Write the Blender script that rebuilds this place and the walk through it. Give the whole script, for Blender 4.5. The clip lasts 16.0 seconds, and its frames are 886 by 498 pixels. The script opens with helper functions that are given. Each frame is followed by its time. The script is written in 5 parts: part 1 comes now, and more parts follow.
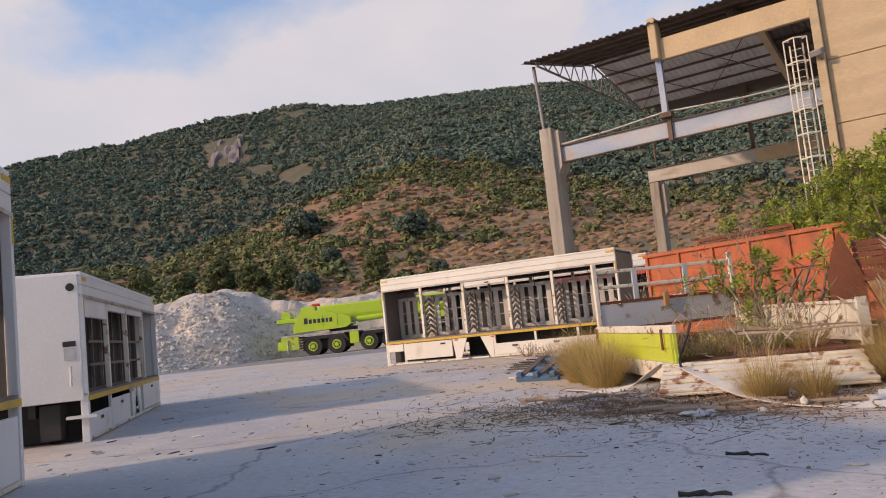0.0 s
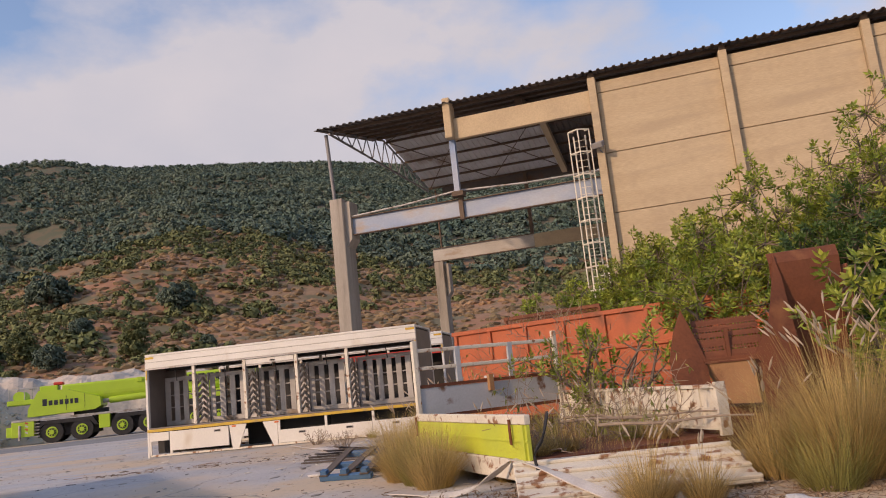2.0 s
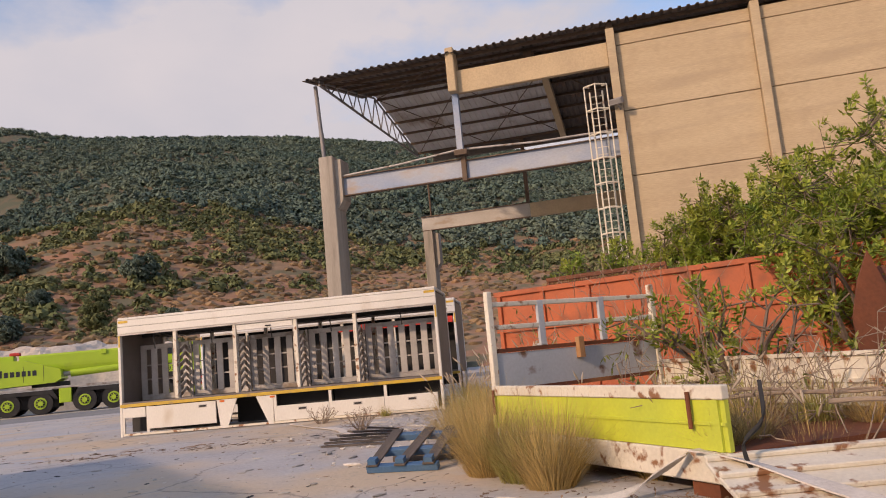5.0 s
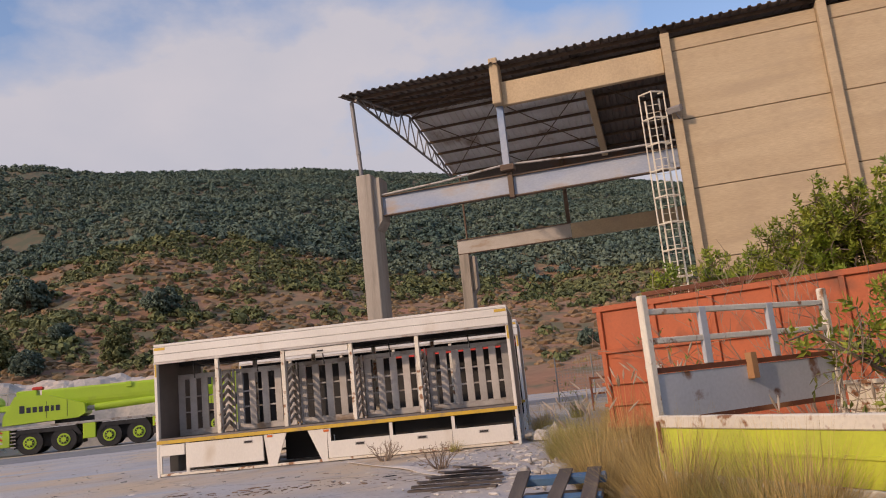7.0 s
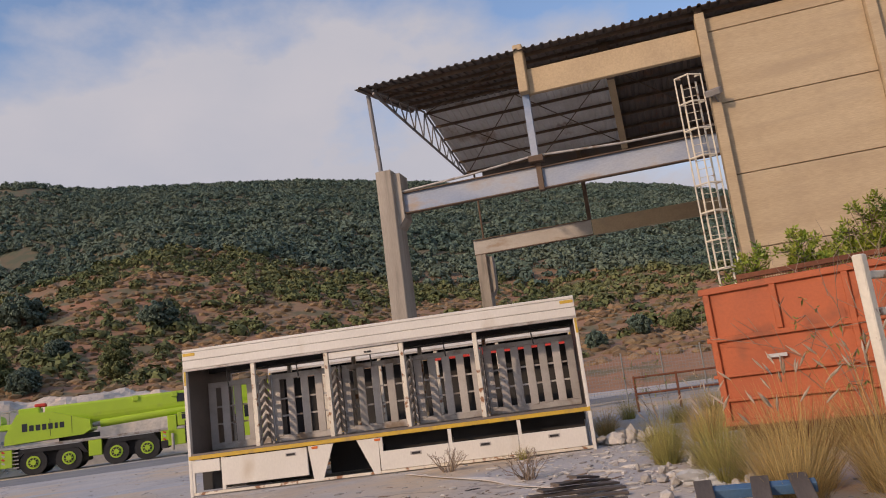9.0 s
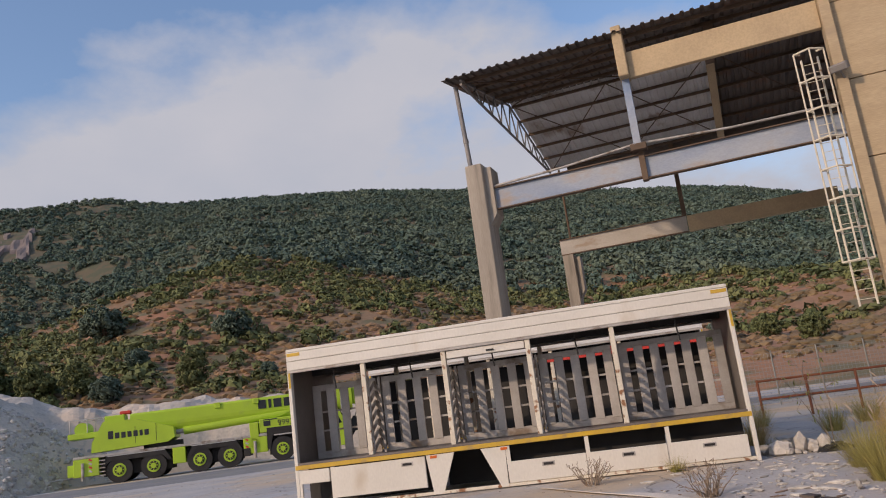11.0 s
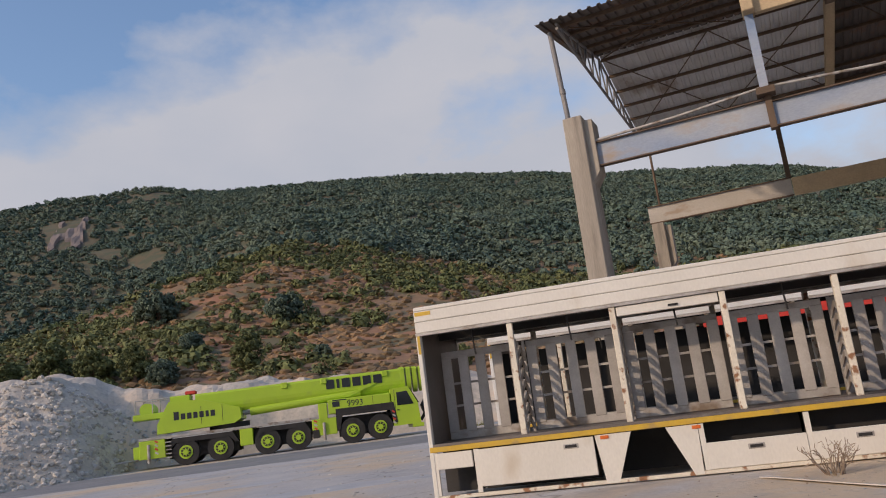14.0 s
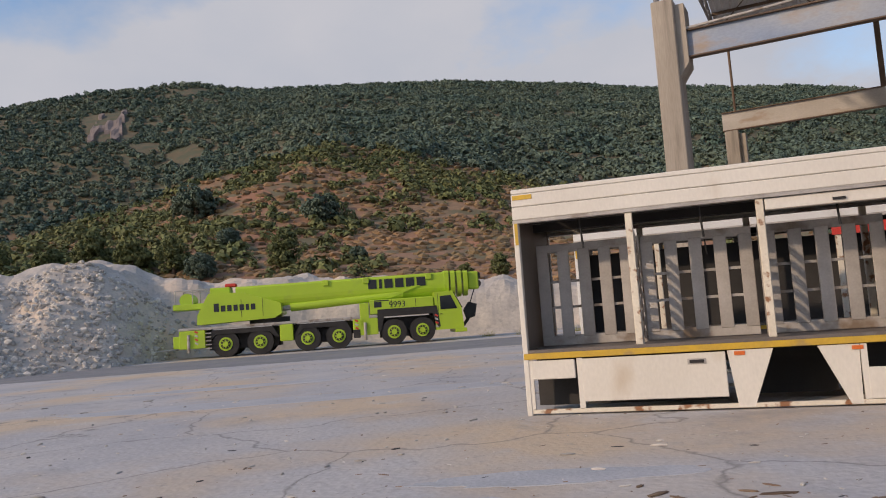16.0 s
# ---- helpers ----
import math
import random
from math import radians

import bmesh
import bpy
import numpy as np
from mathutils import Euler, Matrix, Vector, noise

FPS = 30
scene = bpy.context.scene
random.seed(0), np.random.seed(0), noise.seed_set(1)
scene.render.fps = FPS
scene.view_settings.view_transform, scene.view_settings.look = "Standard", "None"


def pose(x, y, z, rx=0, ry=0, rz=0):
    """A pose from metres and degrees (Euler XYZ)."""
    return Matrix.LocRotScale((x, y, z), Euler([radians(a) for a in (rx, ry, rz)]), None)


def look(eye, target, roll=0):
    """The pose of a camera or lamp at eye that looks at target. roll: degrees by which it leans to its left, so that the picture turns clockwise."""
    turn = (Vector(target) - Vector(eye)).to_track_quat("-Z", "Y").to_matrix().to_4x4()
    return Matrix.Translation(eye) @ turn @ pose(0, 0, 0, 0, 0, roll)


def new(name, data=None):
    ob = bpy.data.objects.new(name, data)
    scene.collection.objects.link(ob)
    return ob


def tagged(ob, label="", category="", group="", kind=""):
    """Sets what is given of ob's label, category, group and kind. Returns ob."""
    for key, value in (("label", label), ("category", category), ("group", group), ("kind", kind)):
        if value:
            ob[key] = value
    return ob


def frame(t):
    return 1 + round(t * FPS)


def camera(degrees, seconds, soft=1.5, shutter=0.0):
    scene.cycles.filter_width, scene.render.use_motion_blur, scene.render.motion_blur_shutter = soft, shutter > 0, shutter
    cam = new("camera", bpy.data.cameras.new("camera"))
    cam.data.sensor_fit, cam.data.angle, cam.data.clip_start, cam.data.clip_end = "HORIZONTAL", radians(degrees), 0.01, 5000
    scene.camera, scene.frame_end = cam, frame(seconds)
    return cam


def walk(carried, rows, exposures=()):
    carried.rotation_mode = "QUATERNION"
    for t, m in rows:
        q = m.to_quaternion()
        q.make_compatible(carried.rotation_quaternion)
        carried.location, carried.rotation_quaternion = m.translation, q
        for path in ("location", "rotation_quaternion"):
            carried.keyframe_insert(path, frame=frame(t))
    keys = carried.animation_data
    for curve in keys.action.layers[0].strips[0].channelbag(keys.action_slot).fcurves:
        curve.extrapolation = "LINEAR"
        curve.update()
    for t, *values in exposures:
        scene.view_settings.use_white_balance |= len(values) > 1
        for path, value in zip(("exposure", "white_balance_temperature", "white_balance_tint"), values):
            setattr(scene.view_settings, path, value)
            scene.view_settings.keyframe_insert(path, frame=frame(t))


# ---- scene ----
cam = camera(59.6, 16.0, soft=1.05)
PATH = [
    (0, (13.419, -22.951, 1.138), (12.565, -21.154, 1.337), -6.0),
    (0.5, (13.098, -22.517, 1.133), (12.298, -20.694, 1.317), -5.3),
    (1, (12.801, -22.076, 1.173), (12.226, -20.168, 1.343), -5.8),
    (1.5, (12.493, -21.636, 1.262), (12.024, -19.71, 1.532), -5.5),
    (2, (12.183, -21.283, 1.299), (11.905, -19.331, 1.635), -6.0),
    (2.5, (11.89, -20.922, 1.343), (11.71, -18.961, 1.695), -5.8),
    (3, (11.58, -20.461, 1.364), (11.435, -18.502, 1.736), -3.6),
    (3.5, (11.275, -19.994, 1.307), (11.288, -18.027, 1.672), -3.7),
    (4, (11.022, -19.493, 1.287), (11.014, -17.516, 1.584), -3.6),
    (4.5, (10.641, -19.02, 1.257), (10.561, -17.041, 1.539), -4.7),
    (5, (10.292, -18.593, 1.239), (10.094, -16.622, 1.515), -5.3),
    (5.2, (10.166, -18.415, 1.257), (9.858, -16.459, 1.536), -5.8),
    (7.5, (8.497, -16.428, 1.283), (8.283, -14.474, 1.655), -5.9),
    (8, (8.115, -16.116, 1.284), (7.914, -14.162, 1.66), -6.1),
    (8.5, (7.744, -15.741, 1.295), (7.561, -13.783, 1.663), -7.1),
    (10.8, (6.105, -14.04, 1.368), (5.744, -12.118, 1.786), -7.4),
    (11, (5.972, -13.903, 1.372), (5.603, -11.982, 1.789), -7.4),
    (11.5, (5.596, -13.562, 1.398), (5.058, -11.688, 1.843), -6.5),
    (12, (5.167, -13.203, 1.388), (4.628, -11.33, 1.836), -6.7),
    (12.5, (4.775, -12.784, 1.387), (4.234, -10.91, 1.829), -6.6),
    (13, (4.314, -12.396, 1.381), (3.78, -10.519, 1.818), -6.6),
    (13.5, (3.932, -11.994, 1.383), (3.46, -10.093, 1.787), -7.2),
    (14, (3.569, -11.643, 1.409), (3.087, -9.742, 1.802), -7.3),
    (14.5, (3.159, -11.233, 1.421), (2.674, -9.327, 1.782), -7.4),
    (15, (2.804, -10.803, 1.407), (2.257, -8.901, 1.697), -6.6),
    (15.5, (2.418, -10.428, 1.401), (1.8, -8.54, 1.626), -5.1),
    (16, (2.133, -9.991, 1.373), (1.539, -8.089, 1.544), -4.1),
]
walk(cam, [(t, look(eye, target, roll)) for t, eye, target, roll in PATH],
     [(0, 0.06, 6500, 18), (1.5, 0.0, 6500, 20), (2.5, -0.16, 6500, 20), (4.0, -0.1, 6600, 20), (5.0, -0.03, 6650, 20), (7.5, -0.26, 6300, 19), (8.5, -0.3, 6300, 18),
      (11.0, -0.30, 6100, 15), (12.5, -0.33, 6050, 14), (14.5, -0.29, 6050, 13), (16.0, -0.25, 6150, 13)])

# world, sun, exposure
SUN_EL, SUN_AZ = 24.0, 222.0      # degrees; azimuth clockwise from +y, the side the light comes from
world = bpy.data.worlds.new("sky")
scene.world = world
world.use_nodes = True
wn, wl = world.node_tree.nodes, world.node_tree.links
sky = wn.new("ShaderNodeTexSky")
sky.sky_type = "NISHITA"
sky.sun_disc = False
sky.sun_elevation, sky.sun_rotation = radians(SUN_EL), radians(SUN_AZ)
sky.air_density, sky.dust_density = 1.2, 2.0
coord = wn.new("ShaderNodeTexCoord")
mapping = wn.new("ShaderNodeMapping")
mapping.inputs["Scale"].default_value = (1.0, 1.0, 1.7)
mapping.inputs["Location"].default_value = (0.35, 0.1, 0.0)
clouds = wn.new("ShaderNodeTexNoise")
clouds.inputs["Scale"].default_value, clouds.inputs["Detail"].default_value, clouds.inputs["Roughness"].default_value = 2.3, 9, 0.55
ramp = wn.new("ShaderNodeValToRGB")
ramp.color_ramp.elements[0].position, ramp.color_ramp.elements[1].position = 0.43, 0.57
tone = wn.new("ShaderNodeTexNoise")
tone.inputs["Scale"].default_value, tone.inputs["Detail"].default_value = 5.0, 5
tone_mix = wn.new("ShaderNodeMix")
tone_mix.data_type = "RGBA"
tone_mix.inputs["A"].default_value, tone_mix.inputs["B"].default_value = (4.7, 5.0, 5.5, 1), (6.7, 6.35, 6.2, 1)
mix = wn.new("ShaderNodeMix")
mix.data_type = "RGBA"
tint = wn.new("ShaderNodeMix")
tint.data_type, tint.blend_type = "RGBA", "MULTIPLY"
tint.inputs["Factor"].default_value = 1.0
tint.inputs["B"].default_value = (1.75, 1.80, 1.90, 1)
wl.new(coord.outputs["Generated"], mapping.inputs["Vector"])
wl.new(mapping.outputs["Vector"], clouds.inputs["Vector"])
wl.new(mapping.outputs["Vector"], tone.inputs["Vector"])
sky_xyz = wn.new("ShaderNodeSeparateXYZ")
thin = wn.new("ShaderNodeMapRange")       # the cloud bank thins out upward
thin.inputs["From Min"].default_value, thin.inputs["From Max"].default_value = 0.28, 0.56
thin.inputs["To Min"].default_value, thin.inputs["To Max"].default_value = 0.12, -0.16
bank = wn.new("ShaderNodeMath")
bank.operation = "ADD"
wl.new(coord.outputs["Generated"], sky_xyz.inputs[0])
wl.new(sky_xyz.outputs["Z"], thin.inputs["Value"])
wl.new(clouds.outputs["Fac"], bank.inputs[0])
wl.new(thin.outputs["Result"], bank.inputs[1])
wl.new(bank.outputs[0], ramp.inputs["Fac"])
wl.new(tone.outputs["Fac"], tone_mix.inputs["Factor"])
wl.new(ramp.outputs["Color"], mix.inputs["Factor"])
wl.new(sky.outputs["Color"], tint.inputs["A"])
wl.new(tint.outputs["Result"], mix.inputs["A"])
wl.new(tone_mix.outputs["Result"], mix.inputs["B"])
wl.new(mix.outputs["Result"], wn["Background"].inputs["Color"])
wn["Background"].inputs["Strength"].default_value = 0.11

sun = new("sun", bpy.data.lights.new("sun", "SUN"))
sun.data.energy, sun.data.angle, sun.data.color = 2.85, radians(2.0), (1.0, 0.73, 0.48)
sun_way = Vector((math.sin(radians(SUN_AZ)) * math.cos(radians(SUN_EL)), math.cos(radians(SUN_AZ)) * math.cos(radians(SUN_EL)), math.sin(radians(SUN_EL))))
sun.matrix_world = look(sun_way * 60, (0, 0, 0))


# materials
def mat(name, a, b, scale=3.0, rough=0.7, metal=0.0, bump=0.15, fine=40.0, c=None, c_scale=1.2, c_from=0.55, c_to=0.68, vary=0.0, stretch=(1, 1, 1), trans=0.0):
    """Two colours mixed by a coarse noise, fine grain on top, and patches of a third colour (rust, stains)."""
    m = bpy.data.materials.new(name)
    m.use_nodes = True
    n, l = m.node_tree.nodes, m.node_tree.links
    p = n["Principled BSDF"]
    tc = n.new("ShaderNodeTexCoord")
    mp = n.new("ShaderNodeMapping")
    mp.inputs["Scale"].default_value = stretch
    l.new(tc.outputs["Object"], mp.inputs["Vector"])

    def noise_at(s, d=5):
        q = n.new("ShaderNodeTexNoise")
        q.inputs["Scale"].default_value, q.inputs["Detail"].default_value = s, d
        l.new(mp.outputs["Vector"], q.inputs["Vector"])
        return q.outputs["Fac"]

    def ramped(fac, lo, hi):
        q = n.new("ShaderNodeMapRange")
        q.inputs["From Min"].default_value, q.inputs["From Max"].default_value = lo, hi
        l.new(fac, q.inputs["Value"])
        return q.outputs["Result"]

    def mixed(fac, x, y, kind="MIX"):
        q = n.new("ShaderNodeMix")
        q.data_type, q.blend_type = "RGBA", kind
        if isinstance(fac, float):
            q.inputs["Factor"].default_value = fac
        else:
            l.new(fac, q.inputs["Factor"])
        for key, val in (("A", x), ("B", y)):
            if isinstance(val, tuple):
                q.inputs[key].default_value = (*val, 1)
            else:
                l.new(val, q.inputs[key])
        return q.outputs["Result"]

    col = mixed(ramped(noise_at(scale), 0.35, 0.65), a, b)
    grain = noise_at(fine, 3)
    g = n.new("ShaderNodeMapRange")
    amount = min(1.0, 0.2 + bump * 3)
    g.inputs["To Min"].default_value, g.inputs["To Max"].default_value = 1 - 0.28 * amount, 1 + 0.25 * amount
    l.new(grain, g.inputs["Value"])
    col = mixed(1.0, col, g.outputs["Result"], "MULTIPLY")
    if c:
        col = mixed(ramped(noise_at(c_scale, 8), c_from, c_to), col, c)
    if vary:
        oi = n.new("ShaderNodeObjectInfo")
        hsv = n.new("ShaderNodeHueSaturation")
        r = n.new("ShaderNodeMapRange")
        r.inputs["To Min"].default_value, r.inputs["To Max"].default_value = 1 - vary, 1 + vary
        geo = n.new("ShaderNodeNewGeometry")
        add = n.new("ShaderNodeMath")
        add.operation = "ADD"
        fr = n.new("ShaderNodeMath")
        fr.operation = "FRACT"
        l.new(oi.outputs["Random"], add.inputs[0])
        l.new(geo.outputs["Random Per Island"], add.inputs[1])
        l.new(add.outputs[0], fr.inputs[0])
        l.new(fr.outputs[0], r.inputs["Value"])
        l.new(r.outputs["Result"], hsv.inputs["Value"])
        l.new(col, hsv.inputs["Color"])
        col = hsv.outputs["Color"]
    l.new(col, p.inputs["Base Color"])
    p.inputs["Roughness"].default_value, p.inputs["Metallic"].default_value = rough, metal
    if bump:
        bp = n.new("ShaderNodeBump")
        bp.inputs["Strength"].default_value, bp.inputs["Distance"].default_value = bump, 0.02
        l.new(grain, bp.inputs["Height"])
        l.new(bp.outputs["Normal"], p.inputs["Normal"])
    if trans:
        tr = n.new("ShaderNodeBsdfTranslucent")
        l.new(col, tr.inputs["Color"])
        ms = n.new("ShaderNodeMixShader")
        ms.inputs["Fac"].default_value = trans
        l.new(p.outputs["BSDF"], ms.inputs[1])
        l.new(tr.outputs["BSDF"], ms.inputs[2])
        l.new(ms.outputs["Shader"], n["Material Output"].inputs["Surface"])
    return m


M = dict(
    yard=mat("yard_concrete", (0.52, 0.495, 0.465), (0.41, 0.405, 0.41), 0.45, 0.9, 0, 0.6, 14, (0.58, 0.46, 0.32), 0.26, 0.46, 0.62),
    asphalt=mat("asphalt", (0.21, 0.21, 0.215), (0.26, 0.255, 0.25), 0.4, 0.9, 0, 0.4, 20, (0.27, 0.25, 0.22), 0.5, 0.55, 0.7),
    patch=mat("grey_patch", (0.40, 0.41, 0.425), (0.48, 0.48, 0.485), 1.5, 0.9, 0, 0.3, 25),
    concrete=mat("concrete", (0.39, 0.345, 0.285), (0.29, 0.255, 0.21), 0.9, 0.9, 0, 0.35, 18, (0.14, 0.12, 0.10), 1.3, 0.54, 0.72, stretch=(1.6, 1.6, 0.16)),
    panel=mat("wall_panel", (0.49, 0.385, 0.245), (0.435, 0.335, 0.21), 0.5, 0.9, 0, 0.25, 12, (0.37, 0.29, 0.195), 0.6, 0.55, 0.75, stretch=(0.3, 0.3, 3.0)),
    lintel=mat("painted_lintel", (0.52, 0.40, 0.245), (0.45, 0.345, 0.215), 0.6, 0.9, 0, 0.2, 15, (0.42, 0.33, 0.22), 0.8, 0.58, 0.75),
    sheet=mat("roof_sheet", (0.10, 0.085, 0.075), (0.14, 0.115, 0.095), 0.7, 0.8, 0.0, 0.2, 20, (0.17, 0.09, 0.05), 0.8, 0.56, 0.7),
    sheet_light=mat("roof_sheet_pale", (0.66, 0.64, 0.61), (0.58, 0.55, 0.51), 0.8, 0.75, 0.0, 0.2, 20, (0.34, 0.26, 0.19), 0.7, 0.6, 0.75, trans=0.32),
    steel_blue=mat("blue_steel", (0.19, 0.26, 0.39), (0.37, 0.39, 0.42), 0.5, 0.6, 0.1, 0.15, 20, (0.33, 0.24, 0.15), 1.0, 0.58, 0.74, stretch=(0.5, 0.5, 1.2)),
    steel_dark=mat("rusty_purlin", (0.11, 0.075, 0.05), (0.17, 0.115, 0.075), 1.5, 0.8, 0.2, 0.2, 30),
    truss=mat("truss_steel", (0.20, 0.20, 0.21), (0.27, 0.25, 0.23), 1.5, 0.6, 0.3, 0.1, 30),
    pale_paint=mat("pale_paint", (0.72, 0.66, 0.52), (0.64, 0.58, 0.46), 1.5, 0.6, 0, 0.1, 30, (0.33, 0.18, 0.09), 2.0, 0.62, 0.72),
    cream=mat("cream_paint", (0.73, 0.70, 0.63), (0.67, 0.64, 0.57), 0.9, 0.45, 0, 0.06, 30, (0.55, 0.48, 0.38), 1.3, 0.62, 0.78, stretch=(1, 1, 0.5)),
    cream_worn=mat("worn_cream", (0.74, 0.69, 0.57), (0.63, 0.57, 0.46), 1.2, 0.6, 0, 0.12, 30, (0.27, 0.13, 0.06), 6.0, 0.56, 0.63),
    white=mat("white_panel", (0.72, 0.72, 0.70), (0.66, 0.66, 0.645), 0.9, 0.5, 0, 0.05, 30, (0.55, 0.53, 0.49), 1.3, 0.6, 0.78),
    alu=mat("dull_aluminium", (0.48, 0.455, 0.425), (0.36, 0.335, 0.305), 2.4, 0.5, 0.25, 0.12, 35, (0.20, 0.15, 0.105), 2.6, 0.54, 0.70, vary=0.16),
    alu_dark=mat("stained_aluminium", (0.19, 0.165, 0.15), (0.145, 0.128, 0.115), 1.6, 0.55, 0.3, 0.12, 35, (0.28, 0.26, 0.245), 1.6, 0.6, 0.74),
    # Near-black: shade of recesses held in the colour; also used for dark parts.
    shade_dark=mat("shade_and_dark_parts", (0.026, 0.025, 0.024), (0.045, 0.042, 0.04), 1.5, 0.8, 0, 0.1, 30),
    yellow=mat("yellow_strip", (0.62, 0.40, 0.03), (0.50, 0.33, 0.05), 2.5, 0.5, 0, 0.1, 30, (0.30, 0.22, 0.12), 2.5, 0.58, 0.7),
    black=mat("black_rubber", (0.022, 0.022, 0.023), (0.035, 0.034, 0.033), 2, 0.85, 0, 0.15, 30),
    orange=mat("orange_bin", (0.47, 0.115, 0.035), (0.38, 0.095, 0.033), 1.0, 0.65, 0, 0.15, 25, (0.19, 0.065, 0.03), 1.6, 0.57, 0.72),
    rust=mat("rusted_steel", (0.20, 0.066, 0.026), (0.125, 0.042, 0.020), 1.3, 0.75, 0.1, 0.25, 25, (0.36, 0.165, 0.065), 1.4, 0.60, 0.78),
    rust_tan=mat("tan_rust", (0.42, 0.23, 0.10), (0.33, 0.17, 0.075), 1.6, 0.8, 0, 0.2, 25, (0.15, 0.06, 0.03), 1.6, 0.6, 0.72),
    lime=mat("lime_panel", (0.55, 0.60, 0.05), (0.48, 0.54, 0.06), 1.5, 0.5, 0, 0.08, 30, (0.50, 0.46, 0.22), 1.8, 0.62, 0.75),
    crane=mat("lime_crane", (0.42, 0.60, 0.030), (0.38, 0.55, 0.032), 0.8, 0.4, 0, 0.03, 30, (0.33, 0.45, 0.06), 1.2, 0.62, 0.8),
    grey_panel=mat("grey_panel", (0.50, 0.52, 0.54), (0.44, 0.46, 0.48), 1.5, 0.6, 0, 0.1, 30, (0.18, 0.09, 0.05), 2.6, 0.63, 0.70),
    gravel=mat("gravel", (0.57, 0.51, 0.43), (0.47, 0.425, 0.37), 0.9, 0.95, 0, 0.9, 5, (0.64, 0.52, 0.40), 0.22, 0.50, 0.62),
    stone=mat("pale_stone", (0.56, 0.52, 0.46), (0.44, 0.415, 0.37), 3, 0.9, 0, 0.4, 20, vary=0.3),
    soil=mat("hill_soil", (0.34, 0.165, 0.088), (0.27, 0.175, 0.10), 0.035, 0.95, 0, 0.5, 0.7, (0.15, 0.13, 0.07), 0.13, 0.50, 0.58),
    rock=mat("hill_rock", (0.25, 0.20, 0.175), (0.19, 0.155, 0.135), 0.12, 0.95, 0, 0.6, 2.0),
    # Bluer than scrub_near: some distance haze is put into the base colour.
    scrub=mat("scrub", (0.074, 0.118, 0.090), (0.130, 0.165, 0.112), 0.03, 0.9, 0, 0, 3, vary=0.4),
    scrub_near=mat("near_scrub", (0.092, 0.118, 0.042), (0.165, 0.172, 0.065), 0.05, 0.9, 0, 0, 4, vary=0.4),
    leaf=mat("leaf", (0.18, 0.26, 0.028), (0.36, 0.38, 0.055), 1.6, 0.45, 0, 0, 8, vary=0.45, trans=0.3),
    leaf_yellow=mat("yellow_leaf", (0.23, 0.27, 0.06), (0.31, 0.30, 0.08), 2, 0.6, 0, 0, 8, vary=0.3, trans=0.35),
    leaf_dark=mat("dark_leaf", (0.055, 0.11, 0.022), (0.085, 0.14, 0.03), 1, 0.55, 0, 0, 8, vary=0.35, trans=0.3),
    straw=mat("dry_grass", (0.58, 0.43, 0.17), (0.46, 0.33, 0.12), 3, 0.8, 0, 0, 8, vary=0.4, trans=0.25),
    straw_green=mat("half_dry_grass", (0.44, 0.37, 0.12), (0.28, 0.28, 0.075), 2, 0.8, 0, 0, 8, vary=0.4, trans=0.25),
    plume=mat("seed_plume", (0.60, 0.50, 0.38), (0.52, 0.42, 0.30), 4, 0.9, 0, 0, 20, trans=0.3),
    twig=mat("twig", (0.24, 0.18, 0.13), (0.32, 0.25, 0.18), 4, 0.9, 0, 0.2, 30),
    tuft=mat("dry_tuft", (0.24, 0.15, 0.078), (0.17, 0.125, 0.062), 0.05, 0.95, 0, 0.3, 5, vary=0.35),
    bark=mat("bark", (0.15, 0.11, 0.08), (0.20, 0.15, 0.11), 5, 0.9, 0, 0.3, 30),
    debris=mat("debris", (0.17, 0.11, 0.07), (0.26, 0.18, 0.11), 5, 0.95, 0, 0.3, 30, vary=0.4),
    wood=mat("grey_wood", (0.27, 0.23, 0.19), (0.20, 0.17, 0.14), 3, 0.9, 0, 0.3, 40, stretch=(0.3, 3, 3)),
    dark_wood=mat("dark_wood", (0.13, 0.105, 0.085), (0.085, 0.07, 0.06), 3, 0.9, 0, 0.3, 40, stretch=(3, 0.4, 3)),
    blue_wood=mat("blue_painted_wood", (0.05, 0.13, 0.26), (0.08, 0.15, 0.24), 3, 0.8, 0, 0.2, 40),
    red=mat("red_paint", (0.60, 0.045, 0.03), (0.52, 0.05, 0.035), 1, 0.5, 0, 0.05, 30),
    strap=mat("white_strap", (0.66, 0.61, 0.54), (0.56, 0.51, 0.45), 3, 0.8, 0, 0.2, 40),
    plastic=mat("white_plastic", (0.50, 0.50, 0.49), (0.42, 0.43, 0.43), 5, 0.5, 0, 0.3, 12),
    glass=mat("dark_glass", (0.02, 0.025, 0.03), (0.03, 0.033, 0.037), 1, 0.08, 0, 0, 10),
    lettering=mat("dark_lettering", (0.015, 0.02, 0.03), (0.02, 0.025, 0.03), 5, 0.6, 0, 0, 30),
    wire=mat("galvanised_wire", (0.30, 0.31, 0.31), (0.24, 0.25, 0.25), 3, 0.5, 0.5, 0, 30),
    pale_beam=mat("stained_grey_beam", (0.47, 0.44, 0.40), (0.39, 0.36, 0.32), 0.8, 0.7, 0, 0.15, 20, (0.28, 0.19, 0.11), 1.2, 0.58, 0.72, stretch=(0.5, 0.5, 1.2)),
    lens=mat("orange_lens", (0.65, 0.16, 0.03), (0.6, 0.14, 0.03), 3, 0.3, 0, 0, 30),
)
